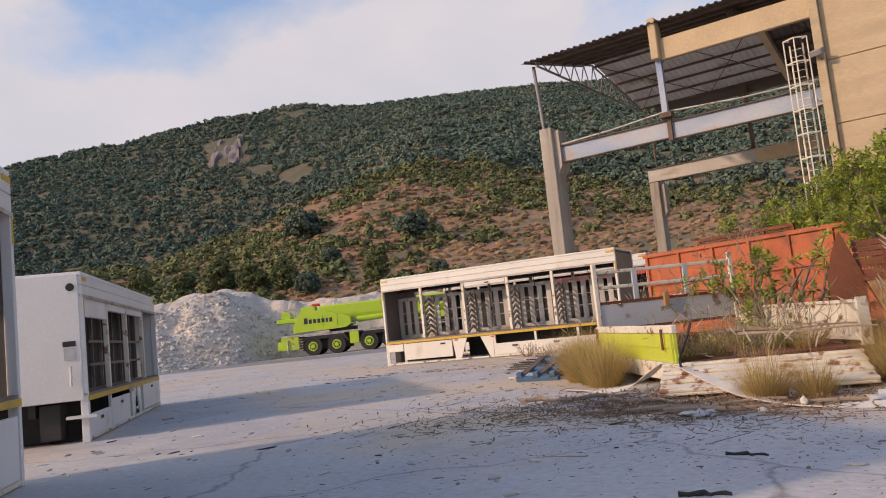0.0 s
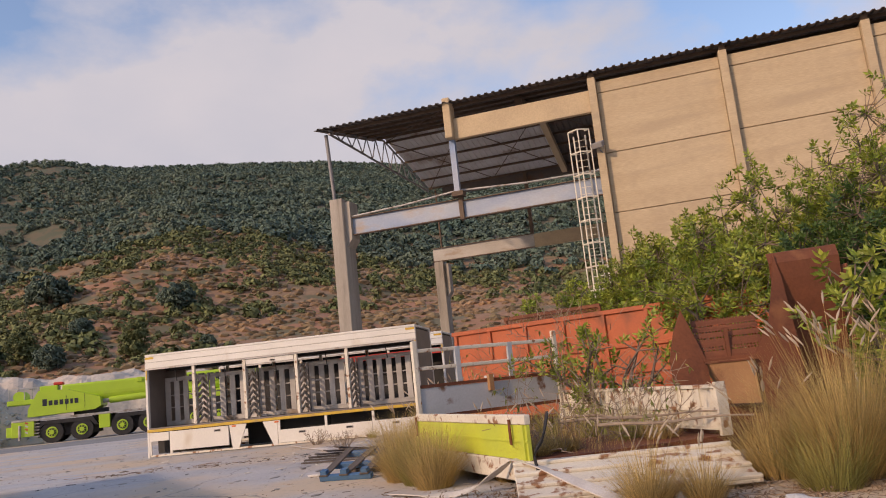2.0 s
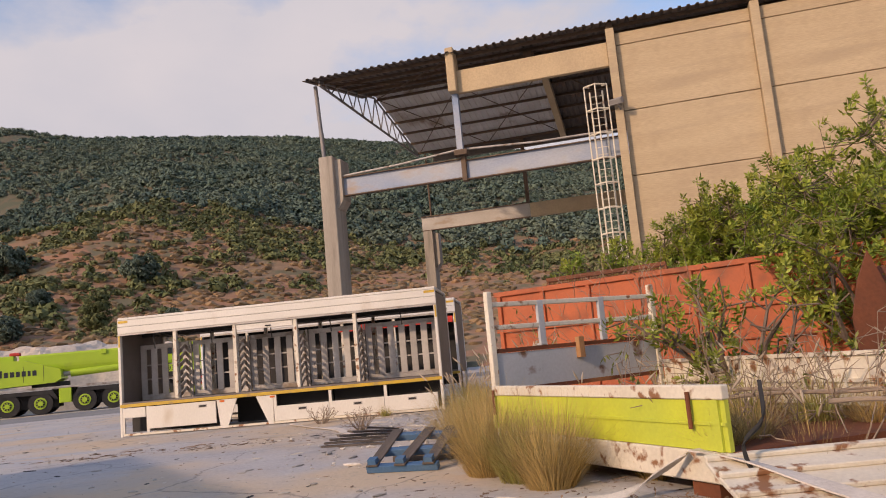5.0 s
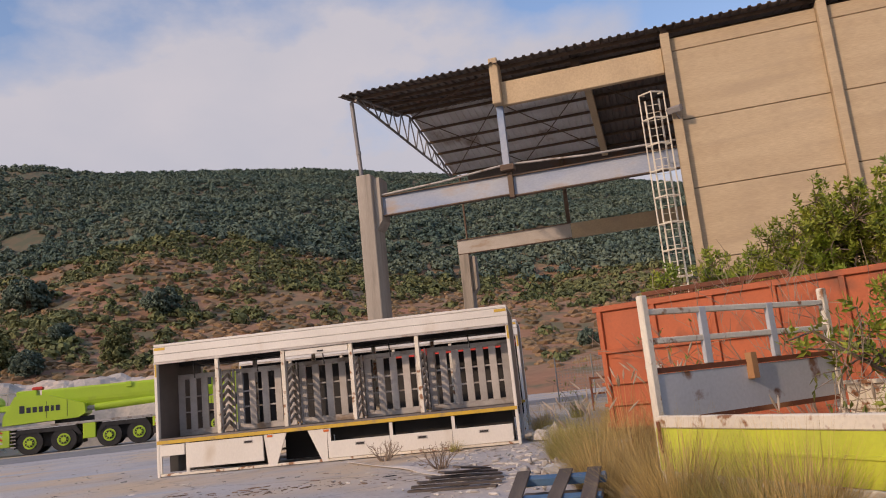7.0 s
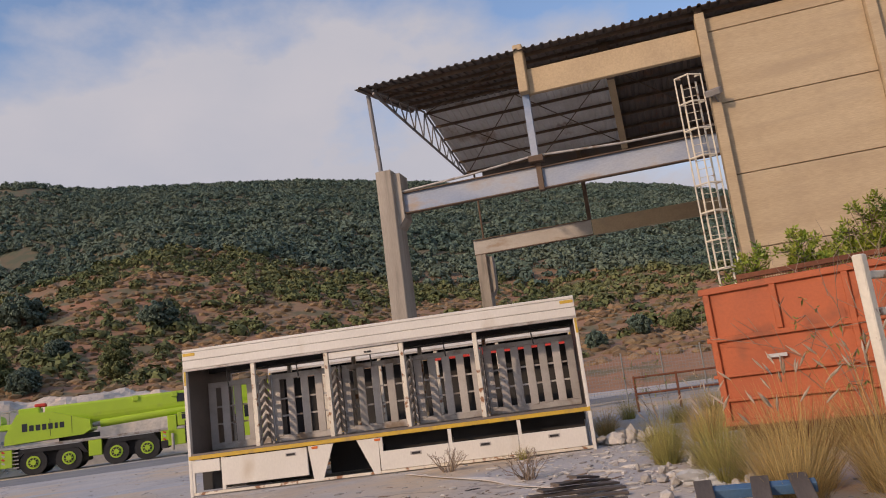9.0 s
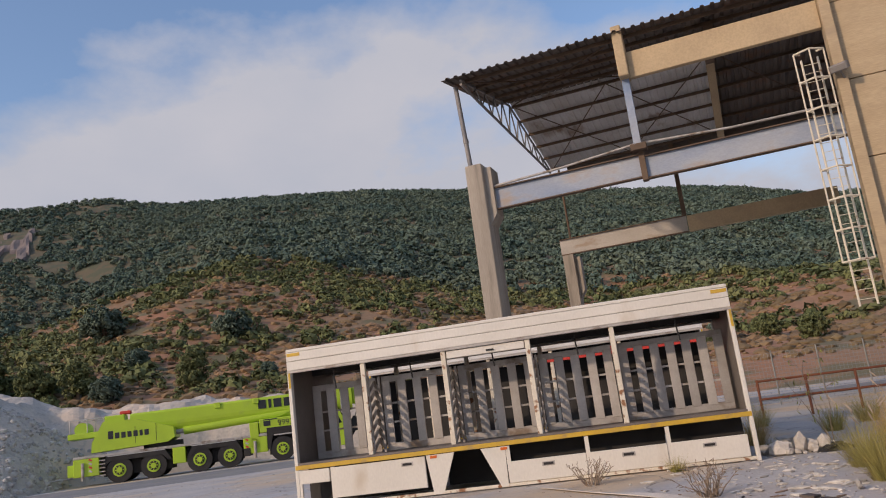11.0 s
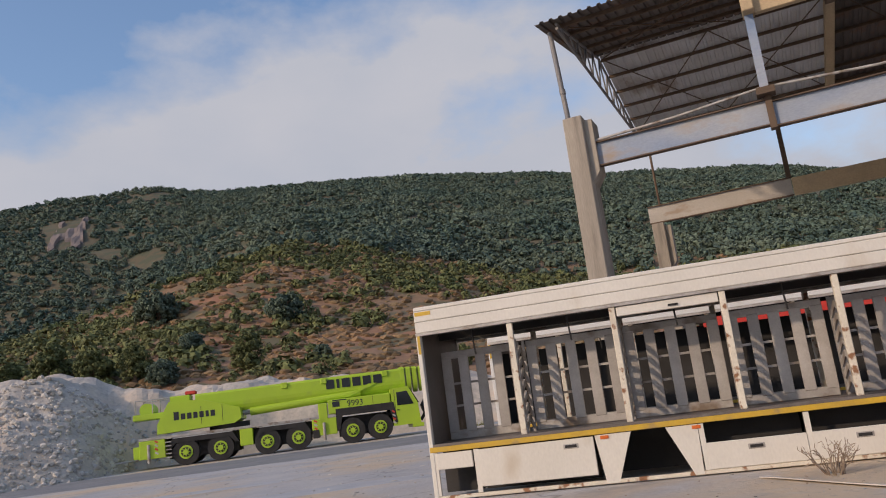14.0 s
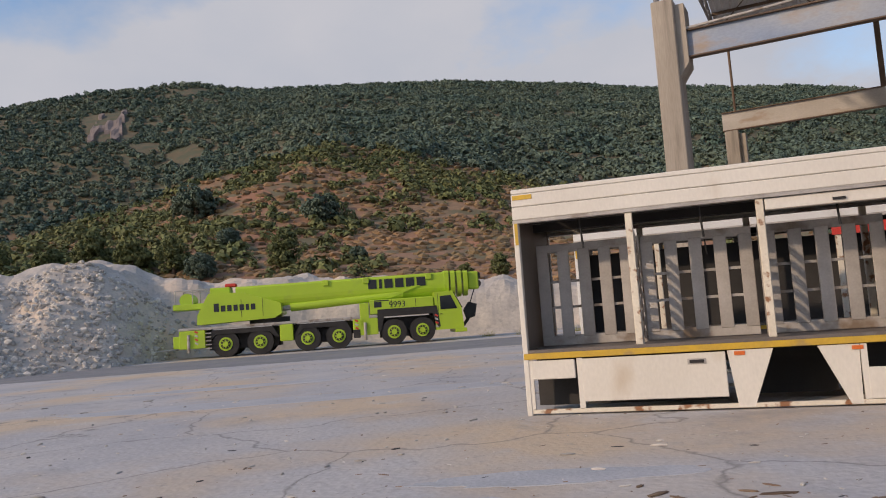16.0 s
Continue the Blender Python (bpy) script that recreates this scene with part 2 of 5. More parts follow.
def add_cracks(m, scale, width, shade):
    """Thin dark cracks along warped cell borders, sunk a little."""
    n, l = m.node_tree.nodes, m.node_tree.links
    p = n["Principled BSDF"]
    old = p.inputs["Base Color"].links[0].from_socket
    tc, ns, ad = n.new("ShaderNodeTexCoord"), n.new("ShaderNodeTexNoise"), n.new("ShaderNodeVectorMath")
    ns.inputs["Scale"].default_value, ns.inputs["Detail"].default_value = 0.9, 6
    ad.operation = "ADD"
    l.new(tc.outputs["Object"], ns.inputs["Vector"])
    l.new(tc.outputs["Object"], ad.inputs[0])
    l.new(ns.outputs["Color"], ad.inputs[1])
    vo, mr, mx = n.new("ShaderNodeTexVoronoi"), n.new("ShaderNodeMapRange"), n.new("ShaderNodeMix")
    vo.feature = "DISTANCE_TO_EDGE"
    vo.inputs["Scale"].default_value = scale
    l.new(ad.outputs[0], vo.inputs["Vector"])
    mr.inputs["From Max"].default_value = width
    mr.inputs["To Min"].default_value, mr.inputs["To Max"].default_value = 0.6, 0.0
    l.new(vo.outputs["Distance"], mr.inputs["Value"])
    mx.data_type = "RGBA"
    l.new(mr.outputs["Result"], mx.inputs["Factor"])
    l.new(old, mx.inputs["A"])
    mx.inputs["B"].default_value = (*shade, 1)
    l.new(mx.outputs["Result"], p.inputs["Base Color"])


def add_stains(m, scale, lo, hi, shade):
    """Mottled dirt with ragged edges over the base colour."""
    n, l = m.node_tree.nodes, m.node_tree.links
    p = n["Principled BSDF"]
    old = p.inputs["Base Color"].links[0].from_socket
    tc, ns, mr, mx = n.new("ShaderNodeTexCoord"), n.new("ShaderNodeTexNoise"), n.new("ShaderNodeMapRange"), n.new("ShaderNodeMix")
    ns.inputs["Scale"].default_value, ns.inputs["Detail"].default_value, ns.inputs["Roughness"].default_value = scale, 12, 0.68
    mr.inputs["From Min"].default_value, mr.inputs["From Max"].default_value, mr.inputs["To Max"].default_value = lo, hi, 0.7
    mx.data_type = "RGBA"
    mx.inputs["B"].default_value = (*shade, 1)
    l.new(tc.outputs["Object"], ns.inputs["Vector"])
    l.new(ns.outputs["Fac"], mr.inputs["Value"])
    l.new(mr.outputs["Result"], mx.inputs["Factor"])
    l.new(old, mx.inputs["A"])
    l.new(mx.outputs["Result"], p.inputs["Base Color"])


add_stains(M["yard"], 0.55, 0.54, 0.72, (0.27, 0.265, 0.265))
add_stains(M["yard"], 5.0, 0.56, 0.72, (0.29, 0.265, 0.23))
add_stains(M["yard"], 0.8, 0.56, 0.70, (0.54, 0.535, 0.53))
add_stains(M["asphalt"], 1.2, 0.52, 0.68, (0.14, 0.14, 0.14))
add_stains(M["panel"], 0.35, 0.52, 0.75, (0.36, 0.275, 0.18))
add_stains(M["gravel"], 2.2, 0.54, 0.68, (0.34, 0.315, 0.28))
add_cracks(M["yard"], 0.24, 0.008, (0.13, 0.12, 0.11))
soil_n, soil_l = M["soil"].node_tree.nodes, M["soil"].node_tree.links
soil_p = soil_n["Principled BSDF"]
soil_old = soil_p.inputs["Base Color"].links[0].from_socket
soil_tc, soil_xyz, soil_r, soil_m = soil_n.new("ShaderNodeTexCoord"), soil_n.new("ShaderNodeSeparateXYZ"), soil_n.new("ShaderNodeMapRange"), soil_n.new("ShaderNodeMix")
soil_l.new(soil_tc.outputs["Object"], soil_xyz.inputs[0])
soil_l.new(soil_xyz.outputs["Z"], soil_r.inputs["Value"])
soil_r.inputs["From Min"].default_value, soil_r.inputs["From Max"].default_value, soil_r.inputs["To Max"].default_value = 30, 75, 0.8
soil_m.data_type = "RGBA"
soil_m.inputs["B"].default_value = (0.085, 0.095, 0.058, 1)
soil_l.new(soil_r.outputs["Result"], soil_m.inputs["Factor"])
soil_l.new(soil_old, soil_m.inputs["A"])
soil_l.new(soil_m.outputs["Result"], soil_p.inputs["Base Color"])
mesh_mat = M["rust"].copy()
mesh_mat.name = "perforated_rust"
nn, ll = mesh_mat.node_tree.nodes, mesh_mat.node_tree.links
vor = nn.new("ShaderNodeTexVoronoi")
vor.inputs["Scale"].default_value, vor.inputs["Randomness"].default_value = 24, 0.0
tcv = nn.new("ShaderNodeTexCoord")
ll.new(tcv.outputs["Object"], vor.inputs["Vector"])
holes = nn.new("ShaderNodeMath")
holes.operation, holes.inputs[1].default_value = "GREATER_THAN", 0.36
ll.new(vor.outputs["Distance"], holes.inputs[0])
ll.new(holes.outputs[0], nn["Principled BSDF"].inputs["Alpha"])
M["mesh"] = mesh_mat


# building helpers
def box(bm, x0, x1, y0, y1, z0, z1, m=None, bevel=0.0):
    """An axis-aligned box between the given limits, turned by m."""
    r = bmesh.ops.create_cube(bm, size=1.0)
    t = Matrix.LocRotScale(((x0 + x1) / 2, (y0 + y1) / 2, (z0 + z1) / 2), None, (abs(x1 - x0), abs(y1 - y0), abs(z1 - z0)))
    bmesh.ops.transform(bm, matrix=(m @ t) if m else t, verts=r["verts"])
    if bevel:
        edges = list({e for v in r["verts"] for e in v.link_edges})
        bmesh.ops.bevel(bm, geom=edges, offset=bevel, segments=1, affect="EDGES")
    return bm


def boxed(*a, **k):
    return box(bmesh.new(), *a, **k)


def tube(bm, p, q, r0, r1=None, n=8, caps=True):
    """A tapered round bar from p to q."""
    p, q = Vector(p), Vector(q)
    r1 = r0 if r1 is None else r1
    turn = (q - p).to_track_quat("Z", "Y").to_matrix()
    rings = []
    for c, r in ((p, r0), (q, r1)):
        rings.append([bm.verts.new(c + turn @ Vector((r * math.cos(2 * math.pi * i / n), r * math.sin(2 * math.pi * i / n), 0))) for i in range(n)])
    for i in range(n):
        j = (i + 1) % n
        bm.faces.new((rings[0][i], rings[0][j], rings[1][j], rings[1][i]))
    if caps:
        bm.faces.new(rings[0][::-1])
        bm.faces.new(rings[1])
    return bm


def tubed(*a, **k):
    return tube(bmesh.new(), *a, **k)


def prism(bm, pts, y0, y1):
    """A plate: a polygon in x and z, thick from y0 to y1."""
    a = [bm.verts.new((x, y0, z)) for x, z in pts]
    b = [bm.verts.new((x, y1, z)) for x, z in pts]
    bm.faces.new(a)
    bm.faces.new(b[::-1])
    for i in range(len(pts)):
        j = (i + 1) % len(pts)
        bm.faces.new((a[j], a[i], b[i], b[j]))
    bmesh.ops.recalc_face_normals(bm, faces=bm.faces)
    return bm


def prismed(*a):
    return prism(bmesh.new(), *a)


def part(name, bm, material, parent=None, label="", smooth=False, at=None):
    me = bpy.data.meshes.new(name)
    bm.to_mesh(me)
    bm.free()
    if smooth:
        for f in me.polygons:
            f.use_smooth = True
    me.materials.append(M[material] if isinstance(material, str) else material)
    ob = new(name, me)
    if parent:
        ob.parent = parent
    if at:
        ob.matrix_basis = at
    return tagged(ob, label)


def raw(name, verts, faces, material, parent=None, label="", smooth=False):
    me = bpy.data.meshes.new(name)
    me.from_pydata(verts, [], faces)
    me.update()
    if smooth:
        for f in me.polygons:
            f.use_smooth = True
    me.materials.append(M[material])
    ob = new(name, me)
    if parent:
        ob.parent = parent
    return tagged(ob, label)


def thing(name, m, label, category, group="", kind=""):
    ob = new(name)
    ob.empty_display_size = 0.2
    ob.matrix_basis = m
    return tagged(ob, label, category, group, kind)


def same_part(ob, parent, m):
    """One more piece on the same mesh."""
    o = ob.copy()
    scene.collection.objects.link(o)
    o.parent = parent
    o.matrix_basis = m
    return o


def lerp(x, table):
    for (a, b), (c, d) in zip(table, table[1:]):
        if x <= c:
            return b if x <= a else b + (d - b) * (x - a) / (c - a)
    return table[-1][1]


# ground, road
part("ground", prismed([(-1600, 0), (1600, 0), (1600, -0.5), (-1600, -0.5)], -1600, 1600), "yard").matrix_basis = pose(0, 0, 0)
tagged(bpy.data.objects["ground"], "grey and tan weathered concrete yard with stains", "ground", kind="structure")


def blob_sheet(name, cx, cy, rx, ry, rz, z, material, label, seed):
    """A thin irregular patch laid on the ground."""
    rnd = random.Random(seed)
    n = 48
    bm = bmesh.new()
    ring = []
    for i in range(n):
        a = 2 * math.pi * i / n
        k = 0.8 + 0.35 * noise.noise((math.cos(a) * 1.6 + seed, math.sin(a) * 1.6, seed * 3.1)) + rnd.uniform(-0.05, 0.05)
        ring.append((rx * k * math.cos(a), ry * k * math.sin(a)))
    top = [bm.verts.new((x, y, 0)) for x, y in ring]
    low = [bm.verts.new((x * 1.02, y * 1.02, -z - 0.01)) for x, y in ring]
    bm.faces.new(top)
    for i in range(n):
        j = (i + 1) % n
        bm.faces.new((top[i], low[i], low[j], top[j]))
    return tagged(part(name, bm, material, at=pose(cx, cy, z, 0, 0, rz)), label, "ground", kind="structure")


road = prismed([(-120, 0.006), (120, 0.006), (120, -0.1), (-120, -0.1)], -4.6, 4.6)
tagged(part("road", road, "asphalt", at=pose(-16, 20.5, 0, 0, 0, 23)), "smooth dark grey asphalt road past the crane", "road", kind="structure")

# hillside
CX, CY = 4.0, -12.0
RIDGE = [(-80, 9), (-55, 13.4), (-47, 15.2), (-41, 16.5), (-35, 17.3), (-31, 16.9), (-24, 17.1), (-16, 17.0), (-7, 15.9), (0, 14.7), (8, 13.5), (11, 12.8), (16, 11.1), (30, 9), (70, 6)]
SPUR = [(-80, 4.5), (-55, 5.2), (-47, 6.3), (-44, 7.4), (-39, 9.4), (-33, 10.9), (-27, 11.8), (-20, 11.5), (-10, 9.0), (5, 7.0), (20, 5.5), (70, 3)]


def hill(az, r):
    """The hillside's height at an azimuth (degrees, from +y to the right) and a distance from the yard."""
    e, s = lerp(az, RIDGE), lerp(az, SPUR)
    dip = min(1.0, max(0.0, (-25 - az) / 12))
    hs, he = 1.3 + 270 * math.tan(radians(s)), 1.3 + 720 * math.tan(radians(e))
    table = [(66, -1.0), (95, 3.2), (150, 1.3 + 150 * math.tan(radians(2.2 + 0.34 * s))), (270, hs), (340, hs + (he - hs) * (0.13 - 0.30 * dip)), (720, he), (830, he * 0.93), (1100, he * 0.5)]
    k = min(1.0, (r - 60) / 120)
    x, y = r * math.sin(radians(az)), r * math.cos(radians(az))
    rough = noise.noise((x / 60, y / 60, 0.3)) * 7 + noise.noise((x / 19, y / 19, 5.0)) * 2.2
    edge = 1 - math.exp(-((r - 720) / 160) ** 2) * 0.75
    return lerp(r, table) + k * rough * edge


radii = [66 + 6 * i for i in range(40)] + [310 + 13 * i for i in range(42)] + [880, 960, 1100]
angles = [-80 + 0.6 * i for i in range(251)]
verts, faces = [], []
for az in angles:
    for r in radii:
        verts.append((CX + r * math.sin(radians(az)), CY + r * math.cos(radians(az)), hill(az, r)))
k = len(radii)
for i in range(len(angles) - 1):
    for j in range(k - 1):
        faces.append((i * k + j, (i + 1) * k + j, (i + 1) * k + j + 1, i * k + j + 1))
tagged(raw("hillside", verts, faces, "soil", smooth=True), "reddish-brown hillside covered in dry scrub", "hill", kind="structure")


def clump_mesh(rnd, leaves):
    """A shrub crown of small leaf sprays over an uneven dome."""
    o = rnd.uniform(0, 50)
    vs, fs = [], []
    for _ in range(leaves):
        d = Vector((rnd.gauss(0, 1), rnd.gauss(0, 1), rnd.gauss(0.35, 0.9))).normalized()
        f = 0.78 + 0.5 * noise.noise(d * 1.8 + Vector((o, 0, 0))) + rnd.uniform(-0.16, 0.10)
        c = Vector((d.x * f, d.y * f, d.z * f * 0.8 + 0.35))
        up = (d + Vector((rnd.uniform(-0.6, 0.6), rnd.uniform(-0.6, 0.6), rnd.uniform(-0.3, 0.6)))).normalized()
        u = up.orthogonal().normalized()
        w = up.cross(u)
        r, a, b = rnd.uniform(0.24, 0.42), rnd.uniform(0, 6.283), len(vs)
        for k in range(3):
            q = a + 2.094 * k + rnd.uniform(-0.4, 0.4)
            vs.append(tuple(c + (u * math.cos(q) + w * math.sin(q)) * r))
        fs.append((b, b + 1, b + 2))
    return vs, fs


rnd = random.Random(4)
CLUMPS = [clump_mesh(rnd, 52) for _ in range(8)]


def scatter(name, material, count, pick, label):
    """Many shrubs of the far hillside in one mesh."""
    V, F = [], []
    for _ in range(count):
        got = pick(rnd)
        if not got:
            continue
        x, y, z, s = got
        vs, fs = CLUMPS[rnd.randrange(8)]
        a, w, h = rnd.uniform(0, 6.28), s * rnd.uniform(0.8, 1.3), s * rnd.uniform(0.8, 1.2)
        ca, sa, b = math.cos(a) * w, math.sin(a) * w, len(V)
        V.extend((x + ca * p - sa * q, y + sa * p + ca * q, z + r * h) for p, q, r in vs)
        F.extend((b + i, b + j, b + l) for i, j, l in fs)
    return tagged(raw(name, V, F, material), label, "shrubs", kind="stuff")


def pick_far(g):
    az, r = g.uniform(-62, 24), 280 + 460 * g.random() ** 0.8
    x, y = r * math.sin(radians(az)), r * math.cos(radians(az))
    dense = noise.noise((x / 75, y / 75, 2.0)) + 0.5 * noise.noise((x / 25, y / 25, 7.0))
    if dense < -0.62 or (abs(az + 40.6) < 1.5 and 560 < r < 650) or (abs(az + 29.6) < 0.9 and 330 < r < 400):
        return None
    return CX + x, CY + y, hill(az, r), g.uniform(1.3, 3.2)


def pick_near(g):
    az, r = g.uniform(-62, 24), g.uniform(84, 285)
    x, y = r * math.sin(radians(az)), r * math.cos(radians(az))
    dense = noise.noise((x / 38, y / 38, 12.0)) + 0.6 * noise.noise((x / 12, y / 12, 3.0)) + (r - 190) / 260 - (0.22 if az > -22 else 0.0)
    if dense + 0.55 * g.random() < 0.22:
        return None
    return CX + x, CY + y, hill(az, r), (0.22 + 1.15 * g.random() ** 2) * (1 + r / 350)


scatter("far_scrub", "scrub", 26000, pick_far, "dark green scrub and oaks covering the hill, haze-blue tint painted in")
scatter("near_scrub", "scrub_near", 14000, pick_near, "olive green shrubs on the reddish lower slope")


def polar(az, r, dz=0.0):
    return CX + r * math.sin(radians(az)), CY + r * math.cos(radians(az)), hill(az, r) + dz


def rocks(name, az0, az1, r0, r1, label):
    """Bare rock laid over the slope."""
    V, F = [], []
    n, q = 22, 12
    for i in range(n + 1):
        for j in range(q + 1):
            az, r = az0 + (az1 - az0) * i / n, r0 + (r1 - r0) * j / q
            rim = math.hypot(2 * i / n - 1, 2 * j / q - 1) + 0.9 * noise.noise((i * 0.22, j * 0.35, az0))
            V.append(polar(az, r, 1.6 * noise.noise((i * 0.5, j * 0.5, 4)) + (2.2 if rim < 0.68 else -7)))
    for i in range(n):
        for j in range(q):
            F.append((i * (q + 1) + j, (i + 1) * (q + 1) + j, (i + 1) * (q + 1) + j + 1, i * (q + 1) + j + 1))
    tagged(raw(name, V, F, "rock"), label, "rock outcrop", kind="structure")


rocks("rock_outcrop_1", -42.6, -38.6, 555, 655, "pale pinkish bare rock outcrop on the hill")
rocks("rock_outcrop_2", -30.6, -28.6, 335, 385, "small tan earth cut on the hill")

# gravel heap along the far side of the road
CREST = [(-75, 4.0), (-55, 4.3), (-47, 4.4), (-42, 5.2), (-40, 4.7), (-38.4, 3.9), (-36, 3.7), (-25, 3.2), (-14, 2.3), (-6, 1.3), (0, 0.2)]


def heap(az, r):
    foot = lerp(az, [(-48, 41.5), (-41, 44), (-36, 50), (0, 52)])
    top = 1.37 + 54 * math.tan(radians(lerp(az, CREST)))
    f = min(1, max(0, (r - foot) / (55 - foot)))
    x, y = r * math.sin(radians(az)), r * math.cos(radians(az))
    lump = noise.noise((x / 2.6, y / 2.6, 1)) * 0.7 + noise.noise((x / 0.8, y / 0.8, 8)) * 0.22
    return -0.1 + (top * math.sin(f * math.pi / 2) + lump * min(1, 3 * f)) * (1 if r < 60 else max(0.3, 1 - (r - 60) / 40))


verts, faces = [], []
azs, rs = [-75 + 0.35 * i for i in range(215)], [41 + 0.55 * i for i in range(30)] + [60, 66, 74]
for az in azs:
    for r in rs:
        verts.append((CX + r * math.sin(radians(az)), CY + r * math.cos(radians(az)), heap(az, r)))
k = len(rs)
for i in range(len(azs) - 1):
    for j in range(k - 1):
        faces.append((i * k + j, (i + 1) * k + j, (i + 1) * k + j + 1, i * k + j + 1))
tagged(raw("gravel_heap", verts, faces, "gravel"), "pale grey heap of crushed limestone gravel", "gravel heap", kind="structure")


def stone_mesh(bm, c, s, g):
    r = bmesh.ops.create_icosphere(bm, subdivisions=1, radius=s)
    k = [g.uniform(0.6, 1.25) for _ in range(3)]
    for v in r["verts"]:
        v.co = Vector(c) + Vector((v.co.x * k[0], v.co.y * k[1], v.co.z * k[2])) * g.uniform(0.75, 1.15)


V, F = [], []
g = random.Random(9)
base = bmesh.new()
bmesh.ops.create_icosphere(base, subdivisions=1, radius=1)
bv, bf = [tuple(v.co) for v in base.verts], [tuple(v.index for v in f.verts) for f in base.faces]
base.free()
for _ in range(9000):
    az, r = g.uniform(-66, -34), 41.5 + 10 * g.random() ** 1.4
    z = heap(az, r)
    if z < 0.02:
        continue
    x, y = CX + r * math.sin(radians(az)), CY + r * math.cos(radians(az))
    s, b = 0.05 + 0.17 * g.random() ** 3, len(V)
    V.extend((x + p * s * g.uniform(0.7, 1.3), y + q * s * g.uniform(0.7, 1.3), z + w * s * g.uniform(0.6, 1.1)) for p, q, w in bv)
    F.extend((b + i, b + j, b + l) for i, j, l in bf)
tagged(raw("gravel_stones", V, F, "stone"), "loose pale stones on the gravel heap", "stones", kind="stuff")


def dry_tufts(count):
    """Small dry grass humps between the shrubs of the lower slope."""
    V, F = [], []
    q = random.Random(77)
    for _ in range(count):
        az, r = q.uniform(-60, 22), q.uniform(86, 290)
        x, y, z = polar(az, r)
        s, b = q.uniform(0.25, 0.8) * (1 + r / 300), len(V)
        V.extend((x + p * s * q.uniform(0.8, 1.5), y + w * s * q.uniform(0.8, 1.5), z + e * s * q.uniform(0.4, 0.8)) for p, w, e in bv)
        F.extend((b + i, b + j, b + l) for i, j, l in bf)
    tagged(raw("dry_tufts", V, F, "tuft"), "brown dry grass humps on the lower slope", "grass", kind="stuff")


dry_tufts(9000)

# hall: local x along the front, y into the depth
HALL = pose(1.96, 14.15, 0, 0, 0, -9)


def hall_thing(name, label, category, kind="structure"):
    return thing(name, HALL, label, category, kind=kind)


def ribbed_roof(x0, x1, y0, y1, z0, z1, pitch=0.34):
    """Trapezoid-ribbed sheet, with thickness, whose ribs run into the depth."""
    bm = bmesh.new()
    prof, x = [], x0
    while x < x1:
        prof += [(x, 0), (x + pitch * 0.5, 0), (x + pitch * 0.6, 0.07), (x + pitch * 0.9, 0.07)]
        x += pitch
    rows = []
    for dz in (0.0, 0.015):
        for y, z in ((y0, z0), (y1, z1)):
            rows.append([bm.verts.new((px, y, z + pz + dz)) for px, pz in prof])
    a, b, c, d = rows
    for i in range(len(prof) - 1):
        bm.faces.new((a[i], b[i], b[i + 1], a[i + 1]))
        bm.faces.new((c[i], c[i + 1], d[i + 1], d[i]))
        bm.faces.new((a[i], a[i + 1], c[i + 1], c[i]))
        bm.faces.new((b[i], d[i], d[i + 1], b[i + 1]))
    return bm


Y0, YR, Y1 = -0.5, 7.2, 14.9           # front eave, ridge, rear eave
Z0, ZR, Z1 = 13.93, 15.50, 14.10


def zroof(y):
    return Z0 + (ZR - Z0) * (y - Y0) / (YR - Y0) if y < YR else ZR + (Z1 - ZR) * (y - YR) / (Y1 - YR)


roof = hall_thing("hall_roof", "dark weathered ribbed metal roof of an industrial hall", "roof")
part("roof_sheet", ribbed_roof(0.3, 9.4, YR + 0.03, Y1, ZR, Z1), "sheet_light", roof, "pale ribbed sheets with rust stains")
part("roof_sheet", ribbed_roof(9.45, 52, YR + 0.03, Y1, ZR, Z1), "sheet", roof, "dark brown ribbed sheets")
part("eave_sheet", ribbed_roof(-0.45, 52, Y0, YR, Z0, ZR), "sheet", roof, "dark ribbed sheets of the front pitch")
part("ridge_cap", prismed([(-0.2, -0.02), (0, 0.12), (0.2, -0.02), (0, 0.03)], 0, 51), "sheet", roof, at=pose(51.2, YR, ZR + 0.09, 0, 0, 90))
part("rear_gutter", boxed(1.2, 51, 14.78, 14.95, 13.45, 14.06), "sheet", roof, "dark rear eave beam")
purlin = None
for i in range(11):
    y = 0.25 + 1.44 * i
    if purlin is None:
        purlin = part("purlin", boxed(0.3, 50, -0.04, 0.04, -0.16, -0.03), "steel_dark", roof, at=pose(0, y, zroof(y)))
    else:
        same_part(purlin, roof, pose(0, y, zroof(y)))
rise = math.degrees(math.atan2(ZR - Z0, YR - Y0))
fall = math.degrees(math.atan2(Z1 - ZR, Y1 - YR))
for i, x in enumerate((9.45, 18.5, 24.0, 29.5, 35, 40.5, 46)):
    mt = "concrete" if i else "lintel"
    part("rafter", boxed(-0.17, 0.17, 1.7, 7.7, -0.62, -0.22), "steel_dark", roof, at=pose(x, Y0, Z0, rise))
    part("rafter", boxed(-0.17, 0.17, 0.1, 7.6, -0.62, -0.22), mt, roof, at=pose(x, YR, ZR, fall))
